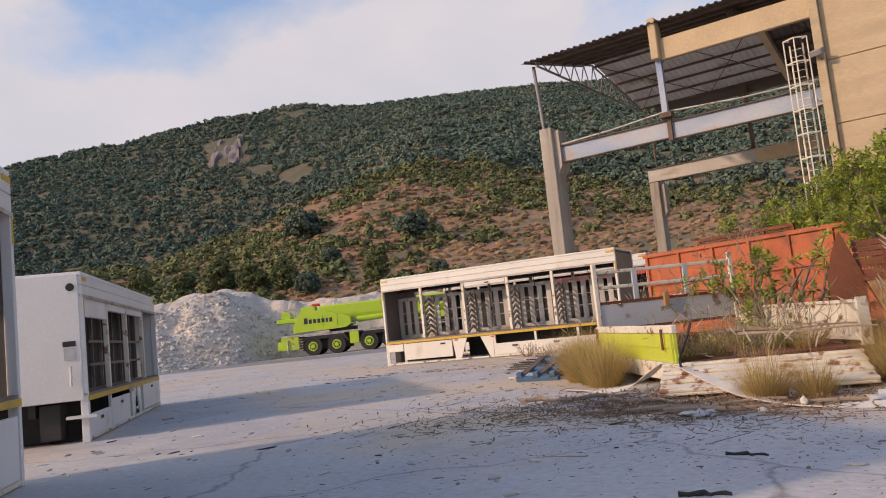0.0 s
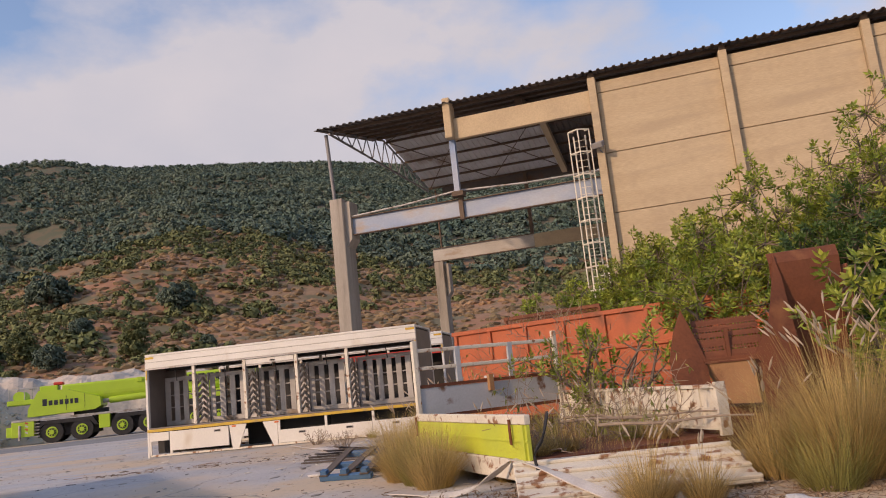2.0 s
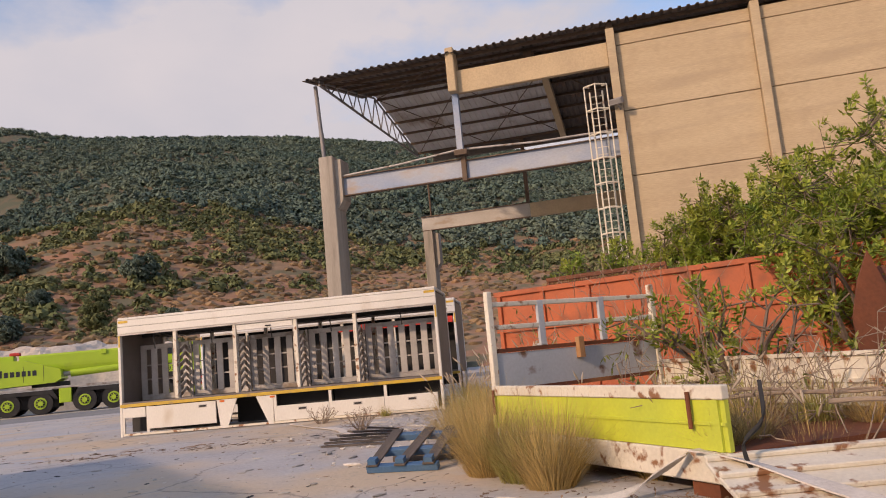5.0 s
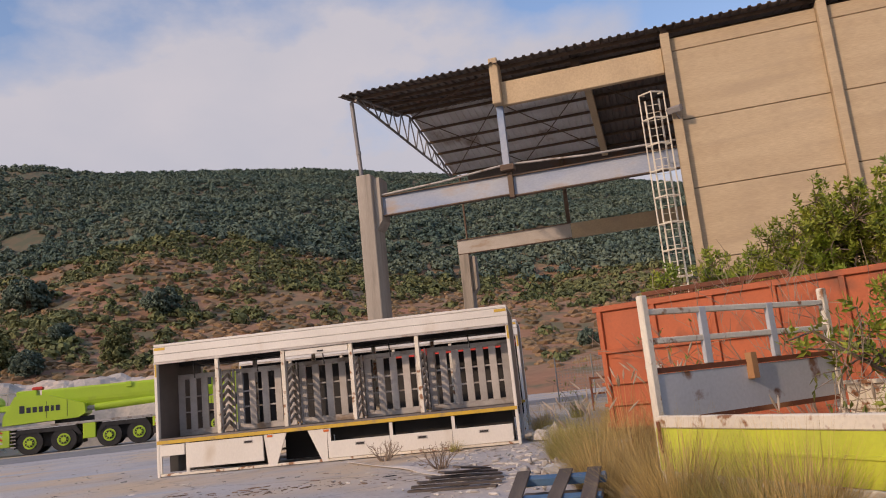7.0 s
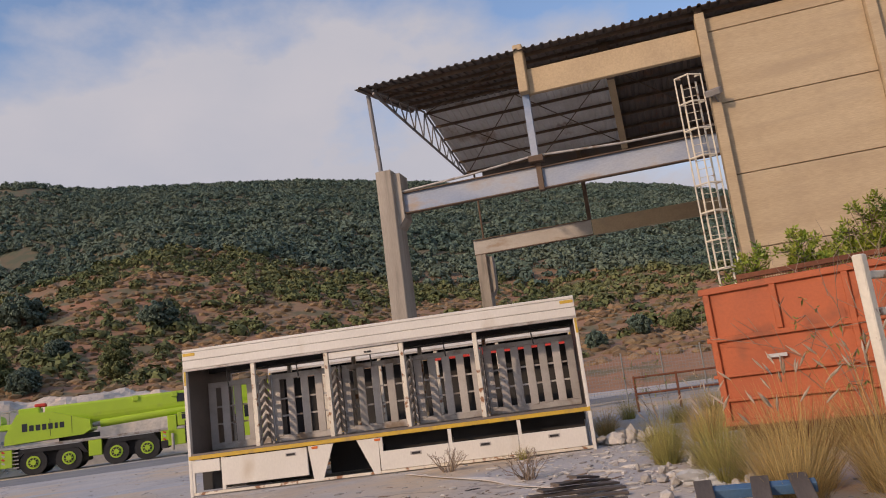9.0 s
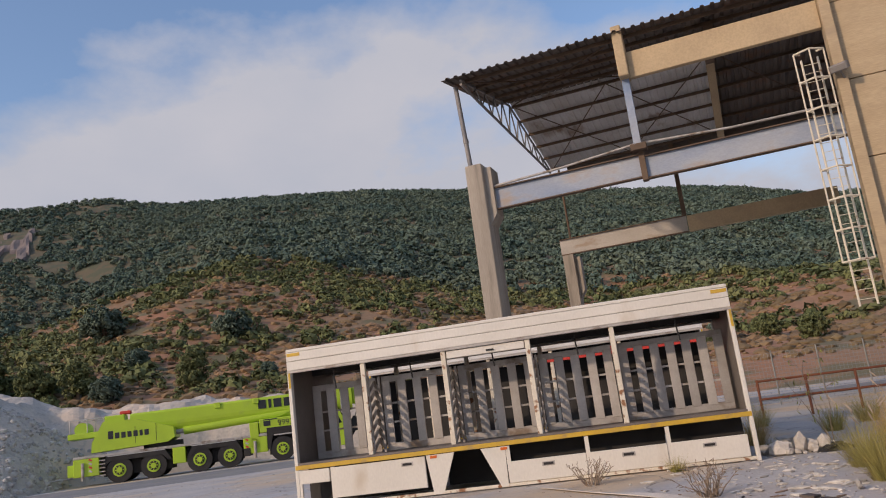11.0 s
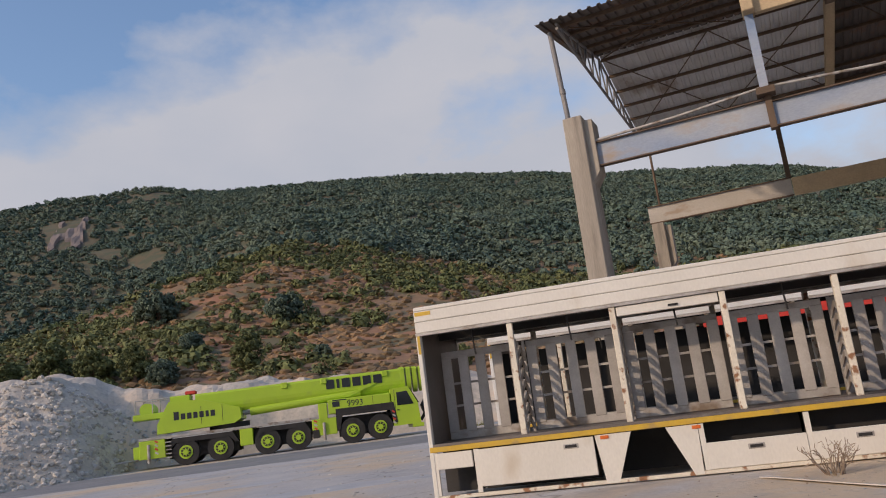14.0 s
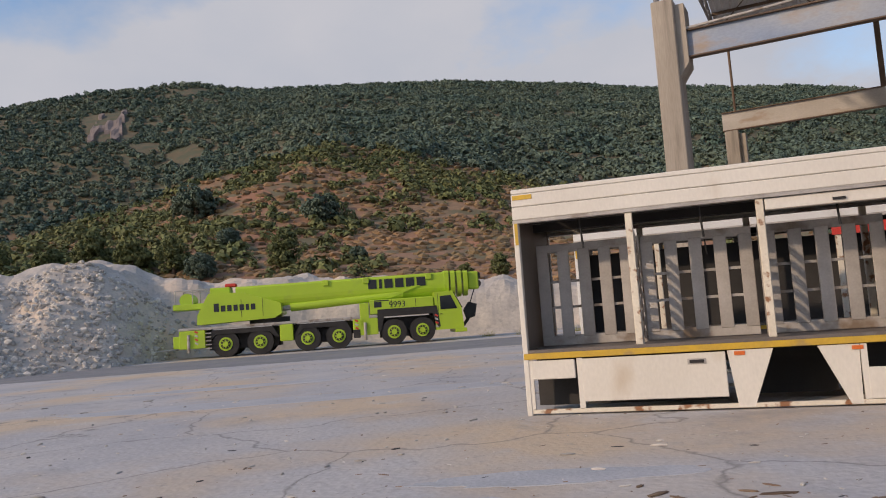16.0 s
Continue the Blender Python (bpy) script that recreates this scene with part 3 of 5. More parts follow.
for a, b in (((0.5, 7.4), (4.8, 14.4)), ((4.8, 7.4), (0.5, 14.4)), ((4.9, 7.4), (9.2, 14.4)), ((9.2, 7.4), (4.9, 14.4)), ((0.5, 0.4), (5.8, 7.0)), ((5.8, 0.4), (0.5, 7.0)), ((9.8, 7.4), (14.5, 14.2))):
    part("brace", tubed((a[0], a[1], zroof(a[1]) - 0.2), (b[0], b[1], zroof(b[1]) - 0.2), 0.026, n=6), "steel_dark", roof)

truss = hall_thing("gable_truss", "grey triangulated steel truss under the roof's open end", "truss", "")
TX = 0.24


def tie(y):
    return 13.74 + (13.90 - 13.74) * (y + 0.2) / 14.9


part("top_chord", tubed((TX, -0.2, zroof(-0.2) - 0.1), (TX, YR, ZR - 0.1), 0.055), "truss", truss)
part("top_chord", tubed((TX, YR, ZR - 0.1), (TX, 14.7, zroof(14.7) - 0.1), 0.055), "truss", truss)
part("bottom_chord", tubed((TX, -0.2, tie(-0.2)), (TX, 14.7, tie(14.7)), 0.06), "truss", truss)
nodes = [-0.2 + 14.9 * i / 11 for i in range(12)]
for a, b in zip(nodes, nodes[1:]):
    mid = (a + b) / 2
    part("web", tubed((TX, a, tie(a)), (TX, mid, zroof(mid) - 0.1), 0.034, n=6), "truss", truss)
    part("web", tubed((TX, mid, zroof(mid) - 0.1), (TX, b, tie(b)), 0.034, n=6), "truss", truss)


def pillar(x, y, w, d, top, label):
    p = hall_thing("pillar", label, "pillar")
    bm = boxed(x, x + w, y, y + d, 0, top, bevel=0.03)
    part("shaft", bm, "concrete", p)
    part("corbel", prismed([(x + w - 0.002, top - 2.4), (x + w + 0.28, top - 2.0), (x + w + 0.28, top - 0.15), (x + w - 0.002, top - 0.15)], y + 0.25, y + d - 0.02), "concrete", p)
    return p


pillar(-0.14, 0.0, 0.66, 1.2, 10.5, "tall weathered concrete pillar with a corbel")
pillar(0.22, 14.4, 0.6, 0.9, 9.03, "rear concrete pillar stained brown")
post = hall_thing("roof_post", "thin grey steel pipe between pillar and roof", "post", "")
part("pipe", tubed((0.0, 0.35, 10.5), (-0.12, 0.2, 13.85), 0.09, n=12), "truss", post)
part("collar", tubed((-0.03, 0.3, 11.5), (-0.035, 0.29, 11.66), 0.11, n=12), "truss", post)
post = hall_thing("roof_post", "thin rusty steel pipe above the rear beam", "post", "")
part("pipe", tubed((0.75, 14.75, 9.95), (0.72, 14.75, 13.95), 0.06, n=10), "steel_dark", post)
post = hall_thing("roof_post", "dark square steel post above the rear beam", "post", "")
part("pipe", boxed(6.78, 7.0, 14.5, 14.72, 9.95, 13.95), "steel_dark", post)


def i_beam(name, x0, x1, y, z0, z1, label, paint="steel_blue"):
    b = hall_thing(name, label, "beam", "")
    part("web", boxed(x0, x1, y + 0.12, y + 0.16, z0 + 0.04, z1 - 0.04), paint, b)
    part("flange", boxed(x0, x1, y, y + 0.28, z1 - 0.04, z1), "steel_dark", b, "rusty top flange")
    part("flange", boxed(x0, x1, y, y + 0.28, z0, z0 + 0.04), "steel_dark", b, "rusty bottom flange")
    return b


beam = i_beam("crane_beam", 0.75, 6.32, 0.35, 8.68, 9.55, "blue-grey painted steel crane beam with rusty flanges")
beam = i_beam("crane_beam", 6.36, 12.9, 0.35, 8.60, 9.46, "blue-grey painted steel crane beam with rusty flanges")
part("splice", boxed(6.25, 6.45, 0.3, 0.62, 8.55, 9.8), "steel_dark", beam, "rusty splice bracket")
pipe = hall_thing("pipe", "pale pipe lying along the top of the beam", "pipe", "")
for (xa, za), (xb, zb) in zip([(0.7, 9.6), (3.5, 9.72), (6.2, 9.95), (9.5, 9.75), (12.9, 9.72)], [(3.5, 9.72), (6.2, 9.95), (9.5, 9.75), (12.9, 9.72)]):
    part("run", tubed((xa, 0.42, za), (xb, 0.42, zb), 0.045, n=10), "alu", pipe)
i_beam("crane_beam", 0.15, 6.95, 14.5, 9.06, 9.96, "grey painted rear crane beam with rusty flanges", "pale_beam")
b = hall_thing("crane_beam", "ochre concrete rear beam beside the steel one", "beam", "")
part("web", boxed(6.99, 14.2, 14.5, 14.8, 9.06, 9.9), "lintel", b)

col = hall_thing("hanging_column", "ochre concrete column end above a blue steel post", "column")
part("head", boxed(6.14, 6.5, -0.36, 0.4, 12.3, 14.24, bevel=0.03), "lintel", col)
part("steel_post", boxed(6.18, 6.44, 0.05, 0.30, 9.8, 12.3), "steel_blue", col, "pale blue steel post with rust")
part("base_bracket", boxed(6.05, 6.6, 0.0, 0.5, 9.62, 9.84), "steel_dark", col)
lint = hall_thing("lintel", "ochre painted concrete lintel below the roof", "lintel")
part("slab", boxed(6.5, 12.84, -0.02, 0.22, 12.28, 13.28, bevel=0.02), "lintel", lint)

COLS = [12.85, 18.36, 23.8, 29.25, 34.7, 40.15, 45.6, 51]
for x in COLS:
    c = hall_thing("wall_column", "sandy concrete column standing proud of the wall", "column")
    part("shaft", boxed(x, x + 0.34, -0.28, 0.3, 0, 13.75, bevel=0.02), "panel", c)
    part("head", boxed(x + 0.05, x + 0.29, -0.22, 0.1, 13.76, 14.0), "steel_dark", c)
wall = hall_thing("wall_front", "sandy beige precast panel wall with dark horizontal joints", "wall")
proto = {}
for x0, x1 in zip(COLS, COLS[1:]):
    for z0, z1 in ((0, 2.3), (2.33, 4.97), (5.0, 7.63), (7.66, 10.30), (10.33, 13.06), (13.09, 13.6)):
        w = round(x1 - x0 - 0.36, 3)
        key = (w, z0)
        m = pose(x0 + 0.35, 0, 0)
        if key in proto:
            same_part(proto[key], wall, m)
        else:
            proto[key] = part("panel", boxed(0, w, 0.02, 0.26, z0, z1, bevel=0.015), "panel", wall, at=m)
part("backing", boxed(13.2, 51, 0.27, 0.34, 0, 13.6), "shade_dark", wall)

# caged ladder by the opening
lad = thing("caged_ladder", HALL @ pose(12.2, -0.75, 0), "rusty cream painted caged ladder beside the wall", "ladder")
for x in (-0.25, 0.25):
    part("rail", tubed((x, 0.42, 3.0), (x, 0.42, 11.2), 0.035), "pale_paint", lad)
for i in range(27):
    part("rung", tubed((-0.25, 0.42, 3.2 + 0.3 * i), (0.25, 0.42, 3.2 + 0.3 * i), 0.010, n=6), "pale_paint", lad)
angs = [radians(a) for a in (-160, -90, -20)]
pts = [(0.48 * math.cos(a), 0.42 + 0.02 + 0.78 * math.sin(a) * 0.55) for a in angs]
for x, y in pts:
    part("cage_bar", tubed((x, y, 4.4), (x, y, 11.4), 0.028, n=6), "pale_paint", lad)
ring = [(-0.25, 0.42)] + pts + [(0.25, 0.42)]
for i in range(8):
    z = 4.4 + i
    bm = bmesh.new()
    for p, q in zip(ring, ring[1:]):
        tube(bm, (*p, z), (*q, z), 0.032, n=6)
    part("hoop", bm, "pale_paint", lad)
fl = thing("floodlight", HALL @ pose(12.95, -0.55, 10.6, 0, 0, -25), "grey floodlight on the wall column", "lamp")
part("housing", boxed(-0.28, 0.28, -0.14, 0.14, -0.12, 0.12, pose(0, 0, 0, 25), bevel=0.03), "truss", fl)
part("bracket", tubed((0, 0.05, -0.1), (0, 0.4, -0.35), 0.03), "truss", fl)


# drinks-truck bodies
def chevron(t, x, y0, y1, z0, z1):
    """Slanted slats between two bays, meeting in the middle."""
    n, half, first = 7, (y1 - y0) / 2, None
    for i in range(n):
        z = z0 + (z1 - z0) * i / n + 0.12
        for y, tilt in ((y0 + half / 2, 25), (y1 - half / 2, -25)):
            m = pose(x, y, z, tilt)
            if first is None:
                first = part("chevron_slat", boxed(-0.012, 0.012, -half * 0.55, half * 0.55, -0.045, 0.045), "alu", t, at=m)
            else:
                same_part(first, t, m)


def drinks_body(m, L, H, posts, label, bins, doors=(), group="drinks truck bodies", paint="cream", stripe=None, D=2.4, slats=True, end_wall=False):
    t = thing("drinks_truck_body", m, label, "truck body", group)
    f = H * 0.862          # underside of the header
    d = 0.82 * H / 2.95    # deck
    part("roof", boxed(0.0, L, 0.005, D, H - 0.05, H + 0.01, bevel=0.01), paint, t)
    for k, (y0, y1) in enumerate(((0.0, 0.10), (D - 0.10, D))):
        z_mid = f + (H - f) * 0.45
        head = part("header", boxed(0, L, y0, y1, f + 0.012, z_mid - 0.004, bevel=0.008), paint, t)
        part("header", boxed(0, L, y0, y1, z_mid + 0.004, H - 0.055, bevel=0.008), paint, t)
        part("header_groove", boxed(0.01, L - 0.01, y0 + 0.02, y1 - 0.02, z_mid - 0.02, z_mid + 0.02), "alu", t)
        part("drip_rail", boxed(0, L, y0 - 0.012, y1 + 0.012, f - 0.035, f + 0.008), "alu", t)
        if stripe:
            part("red_stripe", boxed(4.4, L - 0.1, y0 - 0.006 if k == 0 else y1, y0 if k == 0 else y1 + 0.006, f - 0.30, f - 0.12), stripe, t)
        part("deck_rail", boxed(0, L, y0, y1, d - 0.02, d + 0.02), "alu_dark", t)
        part("yellow_strip", boxed(0.01, L - 0.01, y0 - 0.012 if k == 0 else y1 - 0.02, y0 + 0.02 if k == 0 else y1 + 0.012, d - 0.10, d - 0.022, bevel=0.006), "yellow", t, "scuffed yellow reflective strip")
        for x in posts:
            part("post", boxed(x - 0.045, x + 0.045, y0 + 0.01, y1 - 0.01, d + 0.02, f - 0.036, bevel=0.008), "cream_worn", t, "chipped post")
        for x in (0.0, L - 0.07):
            part("corner_post", boxed(x, x + 0.07, y0 - 0.004, y1 + 0.004, 0.0, f + 0.01, bevel=0.008), paint, t)
            part("marker", boxed(x + 0.02, x + 0.062, y0 - 0.010 if k == 0 else y1 + 0.004, y0 - 0.004 if k == 0 else y1 + 0.010, f - 0.32, f - 0.03), "yellow", t)
            xa = 0.02 if x == 0 else L - 0.28
            part("marker", boxed(xa, xa + 0.26, y0 - 0.006 if k == 0 else y1, y0 if k == 0 else y1 + 0.006, H - 0.13, H - 0.07), "yellow", t)
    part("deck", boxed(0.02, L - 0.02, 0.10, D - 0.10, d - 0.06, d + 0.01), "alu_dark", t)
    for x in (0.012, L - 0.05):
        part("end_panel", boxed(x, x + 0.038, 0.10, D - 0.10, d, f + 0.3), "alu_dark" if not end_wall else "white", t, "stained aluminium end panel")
    # Near-black colour carries the shade below the roof.
    part("ceiling_panel", boxed(0.05, L - 0.05, 0.1, D - 0.1, H - 0.09, H - 0.055), "shade_dark", t)
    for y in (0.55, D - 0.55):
        part("roller_tube", tubed((0.06, y, f + 0.08), (L - 0.06, y, f + 0.08), 0.09, n=10), "shade_dark", t)
    part("centre_beam", boxed(0.05, L - 0.05, D / 2 - 0.05, D / 2 + 0.05, f - 0.06, f + 0.05), "shade_dark", t)
    edges = [0.05] + list(posts) + [L - 0.05]
    top = f - 0.28 if slats else f
    for a, b in zip(edges, edges[1:]):
        w = b - a
        # slatted divider in the middle of the bay
        if slats:
            y = D / 2 - 0.25
            n = max(3, round(w / 0.29))
            part("divider_rail", boxed(a + 0.06, b - 0.06, y - 0.02, y + 0.03, top - 0.12, top, bevel=0.006), "alu", t)
            part("divider_rail", boxed(a + 0.06, b - 0.06, y - 0.02, y + 0.03, d + 0.02, d + 0.16, bevel=0.006), "alu", t)
            first = None
            for i in range(n):
                x = a + 0.06 + (w - 0.12 - 0.165) * i / (n - 1)
                if first is None:
                    first = part("slat", boxed(0, 0.165, y - 0.03, y + 0.005, d + 0.13, top - 0.09, bevel=0.006), "alu", t, at=pose(x, 0, 0))
                else:
                    same_part(first, t, pose(x, 0, 0))
            for z in (d + 0.16 + (top - d) * 0.27, d + 0.16 + (top - d) * 0.52):
                part("crossbar", boxed(a + 0.06, b - 0.06, y + 0.01, y + 0.03, z - 0.018, z + 0.018), "alu", t)
        part("hook_rod", tubed((a + w * 0.55, 0.2, f + 0.02), (a + w * 0.57, 0.22, f - 0.42), 0.014, n=6), "black", t)
    if slats:
        for x in posts:
            chevron(t, x + 0.03, 0.14, D / 2 - 0.32, d + 0.05, top - 0.15)
            part("divider_post", boxed(-0.02, 0.02, 0.12, 0.17, d, top), "alu", t, at=pose(x + 0.03, 0, 0))
            part("divider_post", boxed(-0.02, 0.02, D / 2 - 0.36, D / 2 - 0.30, d, top), "alu", t, at=pose(x + 0.03, 0, 0))
    # skirt: lockers, wheel arch, bottom rail
    zt = d - 0.11
    part("bottom_rail", boxed(0.07, L - 0.07, 0.01, 0.07, 0.02, 0.075, bevel=0.006), "cream_worn", t)
    part("bottom_rail", boxed(0.07, L - 0.07, D - 0.07, D - 0.01, 0.02, 0.075, bevel=0.006), "cream_worn", t)
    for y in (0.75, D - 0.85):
        part("chassis_beam", boxed(0.1, L - 0.1, y, y + 0.1, d - 0.28, d - 0.07), "shade_dark", t)
    for kind, a, b, z0, z1 in bins:
        if kind == "arch":
            part("arch_brace", prismed([(a - 0.28, zt), (a + 0.24, zt), (a - 0.02, 0.03), (a - 0.20, 0.03)], 0.008, 0.04), paint, t)
            part("arch_brace", prismed([(b - 0.22, zt), (b + 0.22, zt), (b + 0.2, 0.03), (b + 0.08, 0.03)], 0.008, 0.04), paint, t)
            # Near-black sheet at the back of the arch, painted as its shade.
            part("arch_box", boxed(a - 0.1, b + 0.1, 0.9, 0.95, 0.08, zt), "shade_dark", t)
            for x in (a - 0.2, b + 0.14):
                part("side_marker", boxed(x, x + 0.12, -0.004, 0.012, zt - 0.06, zt - 0.015), "lens", t)
            continue
        # Near-black block stands in for the shade inside the locker.
        lock = part("locker", boxed(a + 0.01, b - 0.01, 0.42, 0.7, 0.08, zt), "shade_dark", t, "near-black block painted as the shade of an open locker")
        if z1 > z0:
            door = part("locker_door", boxed(a + 0.02, b - 0.02, 0.0, 0.045, z0, z1, bevel=0.008), paint, t)
            if z1 - z0 > 0.3:
                hx = (a + b) / 2 + (b - a) * 0.30 * (1 if kind == "wide" else 0)
                hm = Matrix.Translation((hx, -0.004, z1 - 0.10))
                part("handle", boxed(-0.11, 0.11, -0.004, 0.006, -0.035, 0.035, bevel=0.004), "alu", door, "recessed metal handle").matrix_basis = hm
                part("grip", boxed(-0.085, 0.085, -0.010, -0.0045, -0.02, 0.02), "black", door).matrix_basis = hm
        part("divider", boxed(a - 0.035, a + 0.035, 0.004, 0.05, 0.08, zt), paint, t)
    return t


BINS = [("small", 0.08, 0.68, 0.46, 0.70), ("wide", 0.72, 2.50, 0.16, 0.70), ("arch", 2.78, 3.72, 0, 0), ("low", 3.98, 5.34, 0.08, 0.44), ("low", 5.36, 6.70, 0.08, 0.44), ("low", 6.72, 8.0, 0.08, 0.44)]
main = drinks_body(pose(0, 0, 0), 8.13, 2.95, (1.49, 3.04, 4.60, 6.09), "cream drinks truck body with open bays resting on the ground", BINS)
part("shutter_box", boxed(3.10, 4.54, 0.02, 0.11, 2.36, 2.50, bevel=0.008), "cream", main, "half-lowered cream roller shutter")
part("latch", boxed(3.84, 3.98, 0.0, 0.02, 2.40, 2.43), "black", main)
behind = drinks_body(pose(0.15, 4.6, 0), 8.0, 2.98, (1.5, 3.0, 4.5, 6.1), "white drinks truck body with red stripe standing behind", BINS, paint="white", stripe="red", slats=False)
# Near-black sheet added behind the bays as painted shade.
part("dark_back", boxed(0.1, 7.9, 0.9, 0.95, 0.8, 2.35), "shade_dark", behind)
BINS2 = [("low", 0.1, 1.6, 0.06, 0.40), ("low", 1.65, 3.3, 0.06, 0.52), ("arch", 3.75, 4.3, 0, 0), ("low", 4.8, 6.9, 0.1, 0.62)]
ang = math.degrees(math.atan2(-9.39 + 14.88, -0.73 - 3.56))
side = drinks_body(pose(3.56, -14.88, 0, 0, 0, ang), 6.97, 2.52, (1.75, 3.45, 5.25), "white drinks truck body with dark bays and a blank end wall", BINS2, paint="white", end_wall=True, D=2.4, slats=False)
part("end_wall", boxed(-0.02, 0.012, 0.05, 2.36, 0.62, 2.5, bevel=0.01), "white", side, "blank white front wall")
part("label_plate", boxed(-0.03, -0.021, 0.12, 0.3, 1.42, 1.5), "black", side)
part("notice", boxed(-0.03, -0.021, 0.13, 0.29, 1.22, 1.40), "plastic", side, "pale printed notice")
part("grab_handle", tubed((-0.06, 0.2, 0.85), (-0.06, 0.2, 1.12), 0.02), "white", side)
part("side_lamp", tubed((-0.03, 0.16, 2.3), (-0.019, 0.16, 2.3), 0.06, n=14), "black", side)
# Near-black sheets added to stop light and paint the underside in shade.
part("under_panel", boxed(0.5, 0.55, 0.1, 2.24, 0.02, 0.62), "shade_dark", side)
part("far_skirt", boxed(0.05, 6.9, 2.25, 2.31, 0.03, 0.62), "shade_dark", side)
part("under_tray", boxed(0.9, 6.9, 0.75, 0.8, 0.04, 0.62), "shade_dark", side)
part("step_bar", boxed(-0.06, 0.10, -0.12, 0.3, 0.36, 0.40), "white", side)
for a, b in ((0.08, 1.70), (1.80, 3.40), (3.50, 5.20)):
    part("roller_shutter", boxed(a, b, 0.02, 0.09, 1.86 if a < 1 else 2.02, 2.16, bevel=0.006), "white", side)
# Near-black sheets close each bay; its inner shade is their colour.
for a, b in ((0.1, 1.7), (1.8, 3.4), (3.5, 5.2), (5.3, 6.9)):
    part("dark_back", boxed(a, b, 0.45, 0.5, 0.72, 2.14), "shade_dark", side)
    for x in (a + 0.45, b - 0.45):
        part("inner_frame", boxed(x, x + 0.05, 0.38, 0.43, 0.73, 2.1), "alu_dark", side)
    for z in (1.1, 1.5):
        part("inner_rail", boxed(a + 0.1, b - 0.1, 0.36, 0.40, z, z + 0.05), "alu_dark", side)
# camera-side body of the row, seen by its far end only
g3 = drinks_body(pose(6.06 + 0.616 * 5.4, -17.72 - 0.788 * 5.4, 0, 0, 0, ang), 5.4, 3.2, (1.8, 3.6), "white drinks truck body with dark open bay", [("low", 0.1, 2.6, 0.08, 0.7), ("low", 2.65, 5.3, 0.08, 0.7)], paint="white", D=2.4, slats=False)
# Added near-black sheet gives this bay its shade.
part("dark_back", boxed(0.1, 5.3, 0.2, 0.25, 0.9, 2.75), "shade_dark", g3)


# orange container
def orange_bin():
    a = math.degrees(math.atan2(-6.4 + 3.9, 14.6 - 9.75))
    t = thing("steel_skip", pose(9.75, -3.9, 0.0, 0, 0, a), "rust-streaked orange steel skip standing among weeds", "skip")
    L, D, z0, z1 = 7.3, 2.3, 0.42, 2.31
    part("side_wall", boxed(0, L, 0, 0.03, z0, z1), "orange", t)
    part("side_wall", boxed(0, L, D - 0.03, D, z0, z1 + 0.05), "orange", t)
    part("end_wall", boxed(0, 0.03, 0.03, D - 0.03, z0, z1), "orange", t)
    part("end_wall", boxed(L - 0.03, L, 0.03, D - 0.03, z0, z1), "orange", t)
    part("floor_plate", boxed(0, L, 0, D, z0 - 0.05, z0), "rust", t)
    for z, h in ((z1 - 0.05, 0.09), (1.58, 0.07), (1.08, 0.05), (0.75, 0.05), (z0, 0.08)):
        part("rail", boxed(-0.04, L, -0.05, -0.001, z, z + h, bevel=0.008), "orange", t)
    for i in range(9):
        x = 0.02 + (L - 0.1) * i / 8
        part("rib", boxed(x, x + 0.08, -0.055, -0.002, 1.66 if i % 2 else z0, z1 - 0.05, bevel=0.008), "orange", t)
    for y in (0.5, D - 0.6):
        part("skid", boxed(0.1, L - 0.1, y, y + 0.12, 0, z0 - 0.05), "rust", t)
    part("name_plate", boxed(0.72, 0.98, -0.058, -0.05, 1.28, 1.33), "plastic", t)
    part("rear_rail", boxed(0.0, 2.6, D - 0.08, D, 2.62, 2.70), "rust", t)
    for x in (0, 0.9, 1.8, 2.55):
        part("rear_stake", boxed(x, x + 0.06, D - 0.07, D - 0.01, z1, 2.64), "rust", t)
    part("rear_mesh", boxed(0.06, 2.55, D - 0.05, D - 0.045, z1 + 0.05, 2.62), "mesh", t)
    return t


orange_bin()

# truck bed: headboard A-B, lime side A-D, far side B-C, dropped gate
PA, PB, PC, PD = Vector((9.80, -9.25, 0)), Vector((12.03, -7.62, 0)), Vector((13.88, -11.75, 0)), Vector((11.68, -12.60, 0))


def along(p, q):
    """Pose with its x axis from p to q, and the length."""
    d = q - p
    return pose(p.x, p.y, p.z, 0, 0, math.degrees(math.atan2(d.y, d.x))), d.length


bed = thing("truck_bed", pose(0, 0, 0), "derelict truck bed with lime side, grey headboard and rusty white gates", "truck bed")
m, L = along(PA, PB)


def bed_part(name, bm, material, m, label=""):
    bmesh.ops.transform(bm, matrix=m, verts=bm.verts)
    return part(name, bm, material, bed, label)


for x, lab in ((0.0, "rusty white corner stake"), (L - 0.08, "rusty white corner stake")):
    bed_part("stake", boxed(x, x + 0.08, -0.04, 0.04, 0.0, 1.97, bevel=0.01), "cream_worn", m, lab)
bed_part("headboard", boxed(0.085, L - 0.085, -0.02, 0.02, 0.80, 1.22), "grey_panel", m, "scratched grey steel headboard")
for z, h in ((1.225, 0.05), (0.75, 0.05)):
    bed_part("cap_rail", boxed(0.085, L - 0.085, -0.03, 0.03, z, z + h), "rust", m, "rusty rail")
for z in (1.50, 1.78):
    bed_part("rail", boxed(0.085, L - 0.085, -0.025, 0.025, z, z + 0.06, bevel=0.008), "cream_worn", m, "flaking pale blue-white rail")
for x in (0.75, 1.75):
    bed_part("upright", boxed(x, x + 0.1, -0.028, 0.02, 1.275, 1.84, bevel=0.008), "grey_panel", m)
